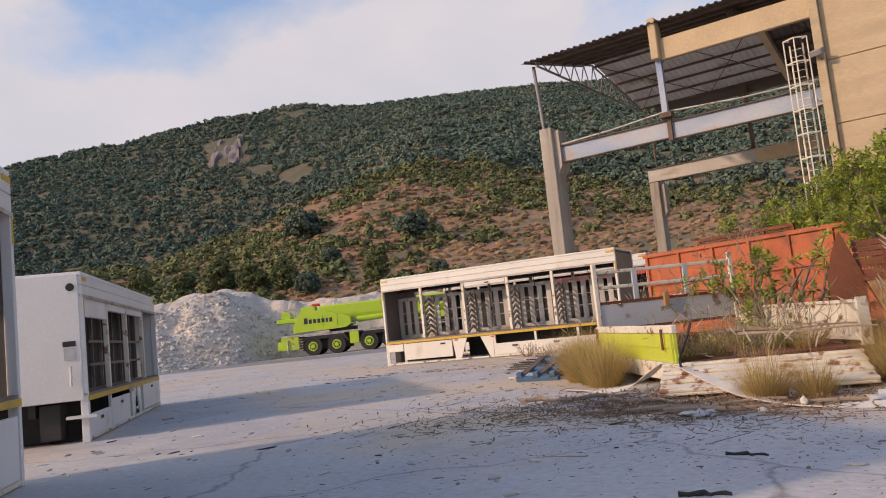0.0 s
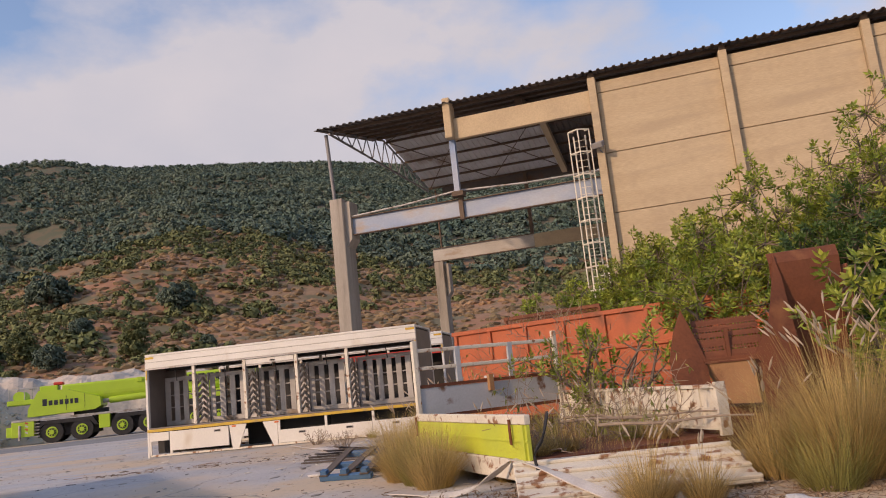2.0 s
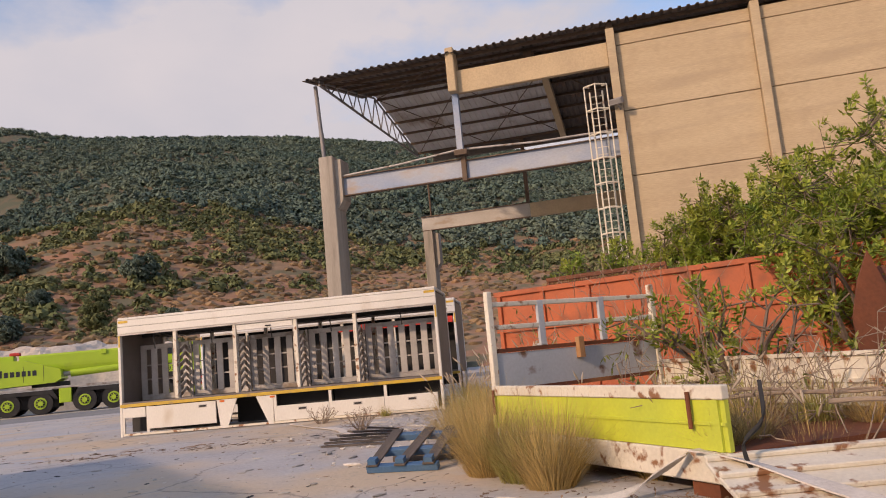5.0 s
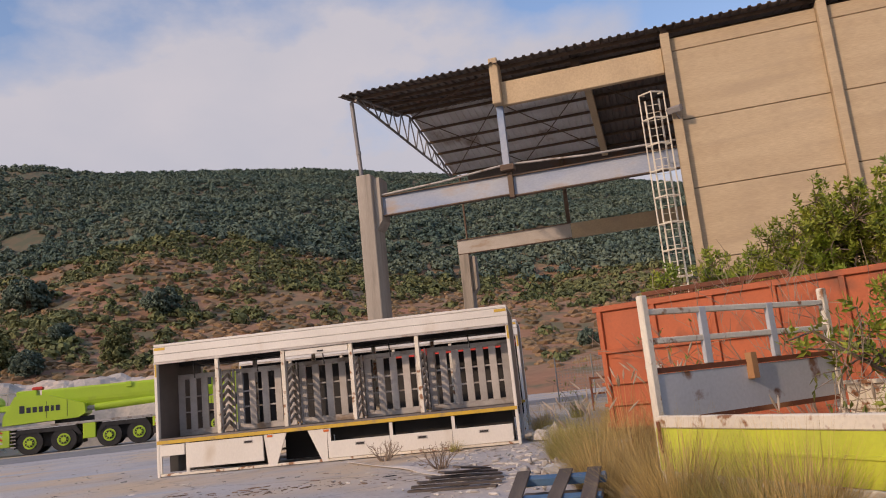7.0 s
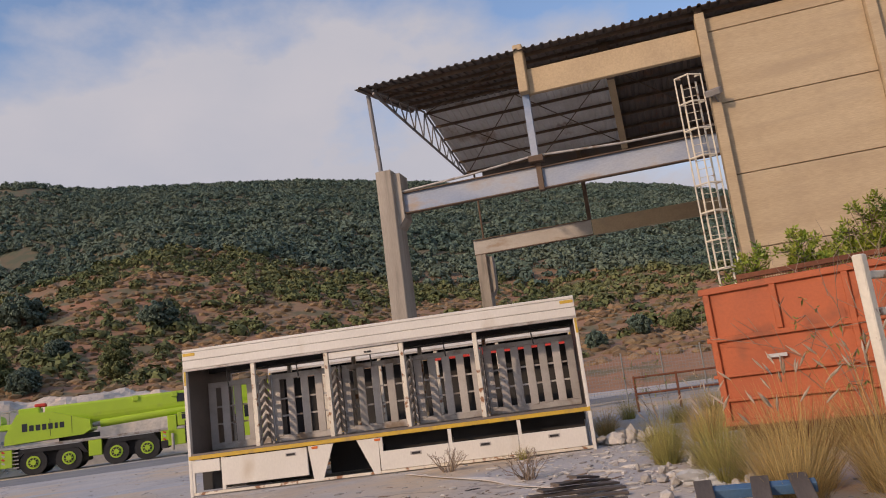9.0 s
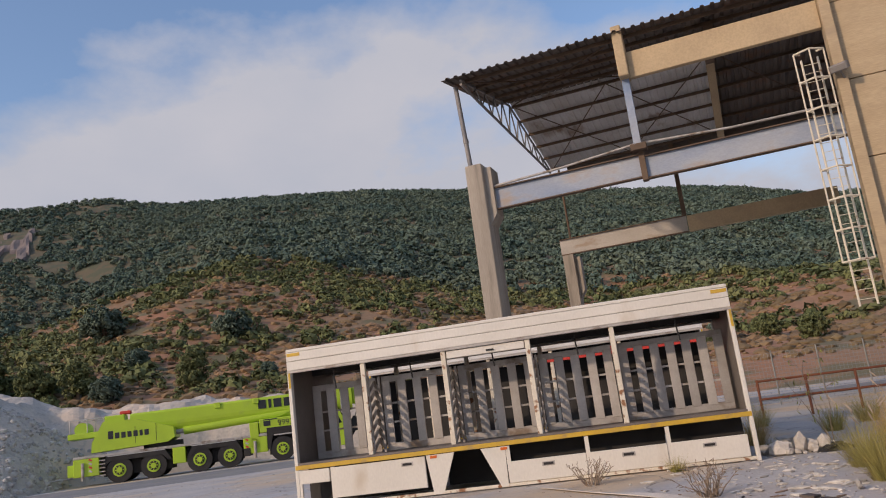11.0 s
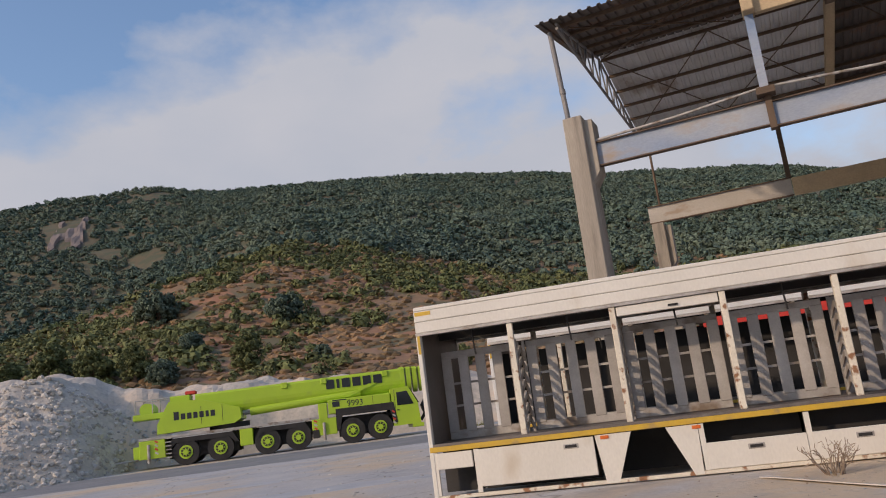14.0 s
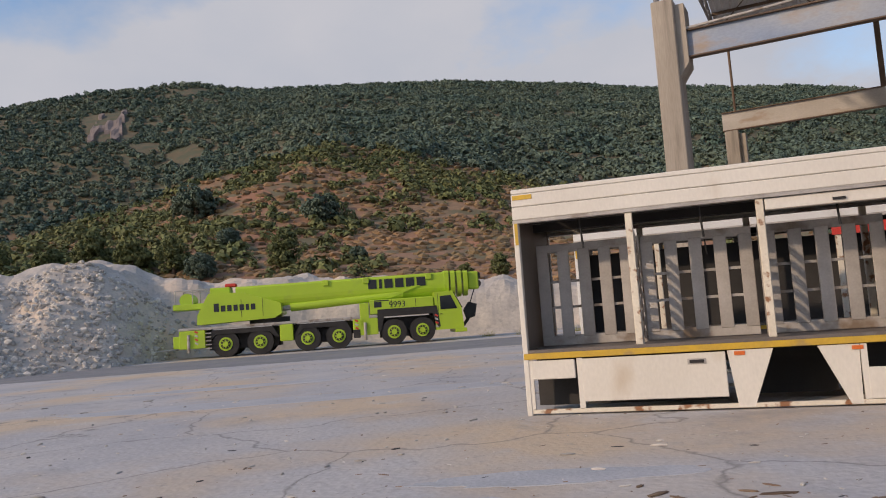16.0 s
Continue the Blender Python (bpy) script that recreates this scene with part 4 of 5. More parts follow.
bed_part("hook", boxed(1.3, 1.38, -0.10, -0.02, 1.08, 1.34), "rust_tan", m)
m, L = along(PA, PD)
bed_part("white_rail", boxed(0.05, L, -0.05, 0.03, 0.74, 0.85, bevel=0.01), "cream_worn", m, "rust-stained cream top rail")
bed_part("lime_panel", boxed(0.05, L, -0.03, 0.01, 0.36, 0.738), "lime", m, "bright lime painted side panel")
bed_part("panel_rib", boxed(0.05, L, -0.045, -0.031, 0.55, 0.575), "lime", m)
for x in (0.05, L - 0.12):
    bed_part("panel_post", boxed(x, x + 0.07, -0.055, -0.032, 0.36, 0.74), "lime", m)
bed_part("skirt", boxed(0.05, L, -0.05, 0.03, 0.12, 0.355, bevel=0.01), "cream_worn", m, "rusty cream lower skirt")
bed_part("support", boxed(0.1, 0.4, 0.0, 0.3, 0.0, 0.12), "rust", m)
bed_part("support", boxed(L - 0.5, L - 0.2, 0.0, 0.3, 0.0, 0.12), "rust", m)
for x in (L - 0.35, 0.12):
    bed_part("latch", tubed((x, -0.07, 0.80), (x, -0.07, 0.52), 0.018), "rust", m)
m, L = along(PB, PC)
bed_part("far_gate", boxed(0.1, L, -0.03, 0.02, 0.42, 0.94, bevel=0.01), "cream_worn", m, "peeling white far gate")
for i in range(9):
    bed_part("gate_rib", boxed(0.3 + i * L / 9.5, 0.36 + i * L / 9.5, -0.055, -0.031, 0.45, 0.9), "cream_worn", m)
for z in (0.42, 0.64, 0.90):
    bed_part("gate_rail", boxed(0.1, L, -0.06, -0.032, z, z + 0.04), "cream_worn", m)
bed_part("gate_end", boxed(L, L + 0.05, -0.08, 0.06, 0.36, 0.97), "cream_worn", m)
floor_bm = bmesh.new()
vs = [floor_bm.verts.new((p.x, p.y, z)) for z in (0.30, 0.36) for p in (PA + Vector((0.1, 0.05, 0)), PD, PC, PB)]
for q in ((0, 1, 2, 3), (7, 6, 5, 4), (0, 4, 5, 1), (1, 5, 6, 2), (2, 6, 7, 3), (3, 7, 4, 0)):
    floor_bm.faces.new([vs[i] for i in q])
part("bed_floor", floor_bm, "rust", bed, "rusted floor under weeds")
gate = thing("fallen_gate", pose(11.5, -12.95, 0.16, 15, 0, 6), "peeling white steel gate lying aslant on the ground", "gate")
part("sheet", boxed(0, 2.35, -0.55, 0.40, 0.02, 0.06, bevel=0.01), "cream_worn", gate)
for y in (-0.55, -0.25, 0.05, 0.34):
    part("rail", boxed(0, 2.35, y, y + 0.06, 0.061, 0.10, bevel=0.008), "cream_worn", gate)
for i in range(6):
    part("rib", boxed(0.02 + i * 0.44, 0.08 + i * 0.44, -0.5, 0.38, 0.0, 0.018), "cream_worn", gate)


# rusted hopper pieces
def bent_plate(pts, w, th=0.02):
    """A plate bent along a profile in y and z, w wide in x."""
    bm = bmesh.new()
    rows = []
    for k in (0, 1):
        rows.append([[bm.verts.new((x, y + k * th, z + k * th * 0.5)) for x in (-w / 2, w / 2)] for y, z in pts])
    for i in range(len(pts) - 1):
        for k in (0, 1):
            a, b = rows[k][i], rows[k][i + 1]
            bm.faces.new((a[0], a[1], b[1], b[0]))
        for s in (0, 1):
            bm.faces.new((rows[0][i][s], rows[0][i + 1][s], rows[1][i + 1][s], rows[1][i][s]))
    for i in (0, len(pts) - 1):
        bm.faces.new((rows[0][i][0], rows[0][i][1], rows[1][i][1], rows[1][i][0]))
    bmesh.ops.recalc_face_normals(bm, faces=bm.faces)
    return bm


hop = thing("rusted_hopper", pose(14.6, -10.3, 0), "dark rusted steel hopper with pointed plates and perforated screen", "scrap machine")
part("pointed_plate", prismed([(-1.02, 0.55), (-1.05, 1.25), (-0.95, 1.62), (-0.81, 1.92), (-0.74, 1.72), (-0.57, 1.22), (-0.55, 0.75), (-0.62, 0.55)], -0.03, 0.0), "rust", hop)
part("screen", bent_plate([(0.0, 1.22), (0.08, 1.50), (0.2, 1.76)], 0.86, 0.012), "mesh", hop, "perforated rusted screen").matrix_basis = pose(-0.24, -0.02, 0)
part("screen_rim", boxed(-0.60, 0.06, -0.05, -0.01, 1.19, 1.23), "rust", hop)
part("screen_stay", boxed(-0.29, -0.24, -0.02, 0.0, 1.23, 1.62), "rust", hop)
part("side_plate", prismed([(0.02, 0.62), (0.05, 1.2), (0.32, 1.7), (0.44, 2.2), (0.5, 2.53), (0.56, 2.2), (0.62, 1.5), (0.66, 0.5), (0.3, 0.45)], -0.05, -0.02), "rust", hop)
part("tall_plate", bent_plate([(0.42, 0.4), (0.36, 1.0), (0.26, 1.5), (0.12, 1.9), (0.04, 2.2), (0.0, 2.42), (0.05, 2.56)], 0.92), "rust", hop, "tall curved rusted plate").matrix_basis = pose(0.98, 0, 0, 0, -2, 3)
part("plate_flange", boxed(1.40, 1.44, 0.0, 0.3, 0.6, 2.3, bevel=0.01), "rust", hop)
part("chute", prismed([(-0.57, 1.19), (0.02, 1.19), (0.03, 0.60), (-0.34, 0.62)], -0.12, 0.35), "rust_tan", hop, "tan rusted chute box")
part("chute_lip", boxed(-0.60, 0.05, -0.14, 0.36, 1.165, 1.188), "rust", hop)
part("base", boxed(-0.95, 1.35, 0.12, 0.9, 0.0, 0.56, bevel=0.02), "rust", hop)


# mobile crane; local x from rear to front, the near side at negative y
def cylinder_y(x, y0, y1, z, r, n=28):
    return tubed((x, y0, z), (x, y1, z), r, n=n)


def mobile_crane():
    c = thing("mobile_crane", pose(-21.5, 25.9, 0.0, 0, 0, 23.6) @ pose(0, 1.35, 0), "lime green six-axle mobile crane parked on the road", "mobile crane")
    Y = -1.4
    axles = (0.0, 1.81, 4.30, 5.97, 8.95, 10.5)
    R = 0.69
    first = None
    for x in axles:
        for y0, y1 in ((Y, Y + 0.45), (1.0, 1.45)):
            near = y0 == Y
            w = part("wheel", cylinder_y(x, y0 + 0.02, y1, R, R, 32), "black", c, "black tyre on lime rim", smooth=False)
            f = y0 if near else y1
            s = -1 if near else 1
            part("rim", cylinder_y(x, f + 0.0 * s, f + 0.03 * s + 0.02, R, 0.36, 20), "crane", w, "lime green rim")
            part("rim_dish", cylinder_y(x, f + 0.031 * s, f + 0.045 * s, R, 0.26, 20), "shade_dark", w)
            part("hub", cylinder_y(x, f + 0.02 * s, f + 0.10 * s, R, 0.15, 12), "crane", w)
            for k in range(8):
                a = k * math.pi / 4
                part("wheel_nut", cylinder_y(x + 0.2 * math.cos(a), f + 0.03 * s, f + 0.065 * s, R + 0.2 * math.sin(a), 0.035, 6), "crane", w)
    part("chassis", boxed(-2.3, 11.4, -0.9, 0.9, 0.75, 1.45), "shade_dark", c)
    part("deck", boxed(-2.4, 8.1, Y, 1.4, 1.52, 1.66, bevel=0.02), "alu", c, "grey walkway deck")
    for a, b in ((-2.4, -1.05), (2.85, 3.55), (6.75, 8.1)):
        part("side_panel", boxed(a, b, Y - 0.02, 1.42, 0.55 if a < 0 else 0.62, 1.51, bevel=0.03), "crane", c)
    for a, b in ((-1.0, 2.8), (3.6, 6.7)):
        part("fender", prismed([(a, 0.9), (a + 0.35, 1.5), (b - 0.35, 1.5), (b, 0.9), (b - 0.18, 0.9), (b - 0.5, 1.22), (a + 0.5, 1.22), (a + 0.18, 0.9)], Y - 0.015, 1.42), "black", c, "black wheel arch")
    part("fender", prismed([(8.1, 0.75), (8.1, 1.95), (11.35, 1.95), (11.5, 0.8), (11.35, 0.8), (11.1, 1.55), (8.45, 1.55), (8.25, 0.75)], Y - 0.015, 1.42), "black", c, "black wheel arch")
    # Near-black boxes added behind the wheels as painted shade.
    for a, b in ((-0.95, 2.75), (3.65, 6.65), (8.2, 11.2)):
        part("wheel_well", boxed(a, b, -0.85, 0.95, 0.4, 1.48), "shade_dark", c, "near-black box painted as the shade in the wheel well")
        part("arch_trim", boxed(a + 0.3, b - 0.3, Y - 0.02, Y - 0.016, 1.47, 1.515), "plastic", c)
    for x in (-1.9, 7.4):
        part("jack_leg", tubed((x, Y - 0.06, 0.35), (x, Y - 0.06, 1.3), 0.08, n=10), "alu", c)
    for i in range(6):
        part("step", boxed(-1.02, -0.72, Y - 0.10, Y - 0.02, 0.5 + 0.2 * i, 0.56 + 0.2 * i), "alu", c)
    part("front_body", boxed(7.7, 11.2, Y, 1.4, 1.7, 2.48, bevel=0.04), "crane", c)
    for x in (8.9, 10.2):
        part("panel_seam", boxed(x, x + 0.02, Y - 0.006, Y, 1.96, 2.44), "shade_dark", c)
    part("rear_panel", boxed(7.15, 7.65, Y - 0.02, 1.4, 0.9, 2.35, bevel=0.03), "crane", c)
    cab = part("cab", prismed([(11.25, 0.62), (11.25, 2.68), (12.25, 2.72), (12.72, 1.75), (12.80, 0.62)], Y, 1.4), "crane", c)
    part("cab_window", prismed([(11.55, 1.72), (11.55, 2.45), (12.15, 2.48), (12.48, 1.72)], Y - 0.012, Y - 0.004), "glass", cab, "dark side window")
    part("windscreen", prismed([(12.30, 2.62), (12.36, 2.62), (12.80, 1.75), (12.74, 1.75)], Y + 0.12, 1.28), "glass", cab)
    part("door_seam", boxed(11.42, 11.44, Y - 0.006, Y - 0.001, 0.7, 2.6), "shade_dark", cab)
    part("door_handle", boxed(11.5, 11.64, Y - 0.03, Y - 0.004, 1.45, 1.5), "black", cab)
    part("bumper", boxed(12.3, 12.95, Y, 1.4, 0.42, 0.64, bevel=0.03), "crane", c)
    for x in (-1.5, 6.95, 11.3):
        for i in range(4):
            part("warning_stripe", boxed(-0.09, 0.09, Y - 0.036, Y - 0.026, -0.045, 0.045, pose(x + 0.0, 0, 0.82 + 0.2 * i, 0, 30)), "red" if i % 2 else "plastic", c)
    part("outrigger", boxed(-2.75, -2.3, -1.2, 1.2, 0.6, 1.25, bevel=0.03), "crane", c)
    part("outrigger", boxed(6.75, 7.12, Y - 0.05, 1.45, 0.5, 0.95, bevel=0.02), "shade_dark", c)
    part("tow_bar", tubed((-2.7, -0.2, 0.55), (-4.0, -0.3, 0.5), 0.05), "alu", c)
    # superstructure
    part("turntable", tubed((2.2, 0, 1.62), (2.2, 0, 1.95), 1.1, n=28), "shade_dark", c)
    part("counterweight", prismed([(-1.45, 1.78), (-1.42, 2.3), (-0.8, 3.42), (0.9, 3.38), (2.95, 2.70), (3.0, 2.12), (2.6, 1.9)], Y + 0.05, 1.35), "crane", c)
    for x in (0.88, 2.0):
        part("panel_seam", boxed(x, x + 0.02, Y + 0.04, Y + 0.05, 2.05, 3.0), "shade_dark", c)
    word = [0.20, 0.17, 0.17, 0.16, 0.17, 0.12, 0.17]
    x = -0.55
    for k, w in enumerate(word):
        tall = 0.44 if k == 0 else 0.32
        part("lettering", boxed(x, x + w * 1.35, Y + 0.038, Y + 0.049, 2.42, 2.42 + tall), "lettering", c, "dark brand lettering block")
        x += w * 1.35 + 0.10
    prof = [(0.5 * math.cos(a), -0.05 + 0.62 * math.sin(a)) for a in [math.pi + math.pi * i / 12 for i in range(13)]]
    prof += [(0.5, 0.45), (0.42, 0.55), (-0.42, 0.55), (-0.5, 0.45)]

    def boom_piece(x0, x1, z0, z1, k):
        bm = bmesh.new()
        a = [bm.verts.new((x0, y * k, z0 + z * k)) for y, z in prof]
        b = [bm.verts.new((x1, y * k, z1 + z * k)) for y, z in prof]
        bm.faces.new(a)
        bm.faces.new(b[::-1])
        for i in range(len(prof)):
            j = (i + 1) % len(prof)
            bm.faces.new((a[i], b[i], b[j], a[j]))
        bmesh.ops.recalc_face_normals(bm, faces=bm.faces)
        return bm

    boom = part("boom", boom_piece(0.5, 12.1, 3.10, 3.18, 1.14), "crane", c, "lime green telescopic boom")
    for i in range(4):
        part("boom_collar", boom_piece(11.95 + 0.36 * i, 12.2 + 0.36 * i, 3.18, 3.18, 1.26 - 0.035 * i), "crane", boom)
    part("boom_head", boxed(13.3, 13.95, -0.35, 0.35, 2.75, 3.75, bevel=0.08), "crane", boom)
    for z in (3.05, 3.5):
        part("sheave", tubed((13.85, -0.3, z), (13.85, 0.3, z), 0.22, n=16), "shade_dark", boom)
    x = 7.7
    for w in (0.46, 0.16, 0.46, 0.46, 0.46, 0.5):
        part("lettering", boxed(x, x + w, -0.60, -0.572, 3.12, 3.62), "lettering", boom, "dark brand lettering block")
        x += w + 0.14
    for xx in (5.2, 7.4, 10.9):
        part("boom_lug", boxed(xx, xx + 0.35, -0.66, -0.55, 3.45, 3.78, bevel=0.03), "crane", boom)
    part("boom_foot", boxed(-0.9, 0.2, -0.5, 0.5, 2.75, 3.75, bevel=0.05), "crane", c)
    part("lift_cylinder", tubed((3.4, -0.35, 2.42), (9.6, -0.35, 2.72), 0.24, n=18), "crane", c)
    part("lift_rod", tubed((2.9, -0.35, 2.38), (3.4, -0.35, 2.42), 0.15, n=14), "alu", c)
    part("stay", prismed([(8.6, 2.55), (8.9, 2.55), (10.6, 3.15), (10.1, 3.15)], -0.62, -0.56), "crane", c)
    part("winch_frame", boxed(-2.75, -0.9, -1.0, 1.0, 2.62, 2.95, bevel=0.04), "crane", c)
    for y in (-1.0, 1.0):
        for xx in (-2.6, -1.7, -0.8):
            part("rail_post", tubed((xx, y, 2.95), (xx, y, 3.7), 0.03, n=6), "alu", c)
        part("hand_rail", tubed((-2.6, y, 3.68), (-0.8, y, 3.68), 0.03, n=6), "alu", c)
    part("winch_drum", tubed((-2.1, -0.6, 3.15), (-2.1, 0.6, 3.15), 0.38, n=20), "crane", c)
    part("red_cover", boxed(-0.1, 0.5, -0.3, 0.2, 3.75, 3.95, bevel=0.05), "red", c, "red box on the boom foot")
    hook = part("hook_block", prismed([(13.15, 1.1), (13.0, 1.6), (13.3, 2.05), (13.75, 1.9), (13.6, 1.2)], -0.25, 0.25), "black", c, "dark hook block")
    part("rope", tubed((13.4, 0, 2.0), (13.7, 0, 2.8), 0.03, n=6), "black", c)
    part("hook", tubed((13.25, 0, 1.15), (12.95, 0, 0.75), 0.09, n=8), "black", hook)
    # plate number on the front body
    cu = bpy.data.curves.new("number", "FONT")
    cu.body, cu.size, cu.extrude = "9993", 0.46, 0.004
    tmp = bpy.data.objects.new("number_text", cu)
    scene.collection.objects.link(tmp)
    bpy.context.view_layer.update()
    me = bpy.data.meshes.new_from_object(tmp.evaluated_get(bpy.context.evaluated_depsgraph_get()))
    bpy.data.objects.remove(tmp)
    me.materials.clear()
    me.materials.append(M["lettering"])
    num = new("number", me)
    num.parent = c
    num.matrix_basis = pose(8.75, Y - 0.008, 2.02, 90, 0, 0)
    tagged(num, "dark number 9993")
    part("lettering", boxed(7.95, 8.35, Y - 0.008, Y - 0.001, 2.06, 2.36), "lettering", c)
    part("lettering", boxed(7.95, 8.75, Y - 0.008, Y - 0.001, 2.39, 2.45), "lettering", c)
    return c


mobile_crane()


# vegetation
class Soup:
    """Vertices and faces gathered for one mesh."""

    def __init__(self):
        self.v, self.f = [], []

    def blade(self, root, way, length, width, droop, g, segs=3):
        side = way.cross(Vector((0, 0, 1)))
        side = side.normalized() if side.length > 1e-3 else Vector((1, 0, 0))
        p, d, b = Vector(root), way.normalized(), len(self.v)
        for i in range(segs + 1):
            w = width * (1 - i / (segs + 0.15))
            self.v += [tuple(p - side * w), tuple(p + side * w)]
            d = (d + Vector((way.x, way.y, -1)) * droop / segs).normalized()
            p = p + d * length / segs
        for i in range(segs):
            k = b + 2 * i
            self.f.append((k, k + 1, k + 3, k + 2))

    def leaf(self, root, way, up, length, width):
        side = way.cross(up)
        side = side.normalized() if side.length > 1e-3 else Vector((1, 0, 0))
        b, mid, tip = len(self.v), root + way * length * 0.5, root + way * length - up * length * 0.12
        self.v += [tuple(root), tuple(mid + side * width - up * width * 0.4), tuple(tip), tuple(mid - side * width - up * width * 0.4), tuple(mid)]
        self.f += [(b, b + 1, b + 4), (b + 1, b + 2, b + 4), (b + 2, b + 3, b + 4), (b + 3, b, b + 4)]

    def twig(self, p, q, r0, r1, n=5):
        p, q = Vector(p), Vector(q)
        if (q - p).length < 1e-4:
            return
        turn, b = (q - p).to_track_quat("Z", "Y").to_matrix(), len(self.v)
        for c, r in ((p, r0), (q, r1)):
            self.v += [tuple(c + turn @ Vector((r * math.cos(6.283 * i / n), r * math.sin(6.283 * i / n), 0))) for i in range(n)]
        for i in range(n):
            j = (i + 1) % n
            self.f.append((b + i, b + j, b + n + j, b + n + i))

    def done(self, name, material, parent=None, label="", smooth=False):
        return raw(name, self.v, self.f, material, parent, label, smooth)


def rand_dir(g, up=0.3):
    while True:
        v = Vector((g.uniform(-1, 1), g.uniform(-1, 1), g.uniform(-1, 1)))
        if 0.05 < v.length < 1:
            v = v.normalized()
            return (v + Vector((0, 0, up))).normalized()


def leafy_tree(x, y, height, spread, count, seed, label, leafmat="leaf", leaf_len=0.125, name="shrub", low=0.25, group="shrubs by the hall"):
    """Limbs fork outward from the base; rosettes of leaves end every twig."""
    g = random.Random(seed)
    t = thing(name, pose(x, y, 0), label, "shrub", group)
    wood, leaves, tips = Soup(), Soup(), []
    for i in range(9):
        a = 6.283 * i / 9 + g.uniform(-0.3, 0.3)
        p, d, r = Vector((0.1 * math.cos(a), 0.1 * math.sin(a), 0)), Vector((math.cos(a) * spread / height * g.uniform(0.4, 1.1), math.sin(a) * spread / height * g.uniform(0.4, 1.1), 1)).normalized(), 0.07
        for s in range(6):
            q = p + d * height * 0.17 * g.uniform(0.8, 1.2)
            wood.twig(p, q, r, r * 0.78)
            if s >= 1:
                for _ in range(2):
                    e = q + (rand_dir(g, 0.3) + d * 0.4) * height * 0.16
                    wood.twig(q, e, r * 0.5, 0.008, 4)
                    tips.append(e)
            p, r = q, r * 0.78
            d = (d + rand_dir(g, 0.15) * 0.35).normalized()
        tips.append(p)
    clumps = []
    for i in range(count):
        if i < len(tips):
            c = tips[i]
        else:
            o = tips[g.randrange(len(tips))]
            c = o + rand_dir(g, 0.25) * g.uniform(0.08, 0.17) * height
            wood.twig(o, c, 0.011, 0.005, 3)
        if c.z < low * height * g.uniform(0.3, 1.0):
            continue
        up = rand_dir(g, 1.1)
        u = up.cross(Vector((0.3, 0.7, 0.2))).normalized()
        w = up.cross(u)
        for k in range(14):
            a = 2.4 * k + g.uniform(-0.3, 0.3)
            lift = 0.1 + 0.10 * k
            way = ((u * math.cos(a) + w * math.sin(a)) + up * lift).normalized()
            leaves.leaf(c - up * 0.05 + up * 0.014 * k, way, up, leaf_len * g.uniform(0.7, 1.25), leaf_len * 0.23)
    tagged(wood.done("branchwork", "bark", t), kind="stuff")
    tagged(leaves.done("crown", leafmat, t), kind="stuff")
    return t


LT = "leafy green shrub with rosettes of glossy narrow leaves"
for i, (x, y, h, s, n, lab, lm) in enumerate([
    (13.3, -0.6, 2.9, 2.1, 1700, LT, "leaf"),
    (14.9, -1.6, 3.2, 2.1, 1900, LT, "leaf"),
    (16.4, -3.0, 3.5, 2.1, 1900, LT, "leaf"),
    (18.4, -4.4, 4.3, 2.2, 1500, "tall open-crowned green shrub behind the rusted hopper", "leaf"),
    (16.0, -5.8, 2.7, 1.6, 1400, LT, "leaf"),
    (20.6, -6.0, 4.5, 2.3, 1600, "tall open-crowned green shrub beside the hall wall", "leaf"),
    (17.6, -8.6, 2.7, 1.6, 1200, LT, "leaf_dark"),
    (19.5, -1.5, 3.7, 2.2, 1200, LT, "leaf"),
    (15.2, -6.9, 2.6, 1.1, 420, LT, "leaf"),
]):
    leafy_tree(x, y, h, s, n, 30 + i, lab, lm)
leafy_tree(12.75, -8.55, 1.75, 0.55, 85, 51, "green sapling growing through the truck bed", "leaf", 0.12, "sapling", 0.35, "saplings in the scrap")
leafy_tree(16.1, -11.9, 1.9, 0.7, 110, 52, "bright green sapling behind the tall grass", "leaf", 0.14, "sapling", 0.3, "saplings in the scrap")


def sparse_sapling(x, y, height, lean, seed, label, count=46):
    """A thin bowed stem with drooping narrow leaves."""
    g = random.Random(seed)
    t = thing("sapling", pose(x, y, 0), label, "sapling", "saplings in the scrap")
    wood, leaves = Soup(), Soup()
    for s in range(3):
        p, d = Vector((g.uniform(-0.1, 0.1), g.uniform(-0.1, 0.1), 0)), (Vector((lean[0], lean[1], 1)) + rand_dir(g, 0) * 0.35).normalized()
        r = 0.010
        n = 9
        for i in range(n):
            q = p + d * height / n * g.uniform(0.8, 1.1)
            wood.twig(p, q, r, r * 0.86)
            if i > 3:
                for _ in range(count // 16):
                    e = q + rand_dir(g, 0.1) * 0.22
                    wood.twig(q, e, 0.005, 0.003, 3)
                    for _ in range(3):
                        leaves.leaf(e, rand_dir(g, -0.5), Vector((0, 0, 1)), g.uniform(0.06, 0.11), 0.014)
            p, r = q, r * 0.86
            d = (d + rand_dir(g, 0) * 0.16 + Vector((lean[0], lean[1], 0)) * 0.12).normalized()
    tagged(wood.done("stemwork", "twig", t), kind="stuff")
    tagged(leaves.done("foliage", "leaf_yellow", t), kind="stuff")
    return t


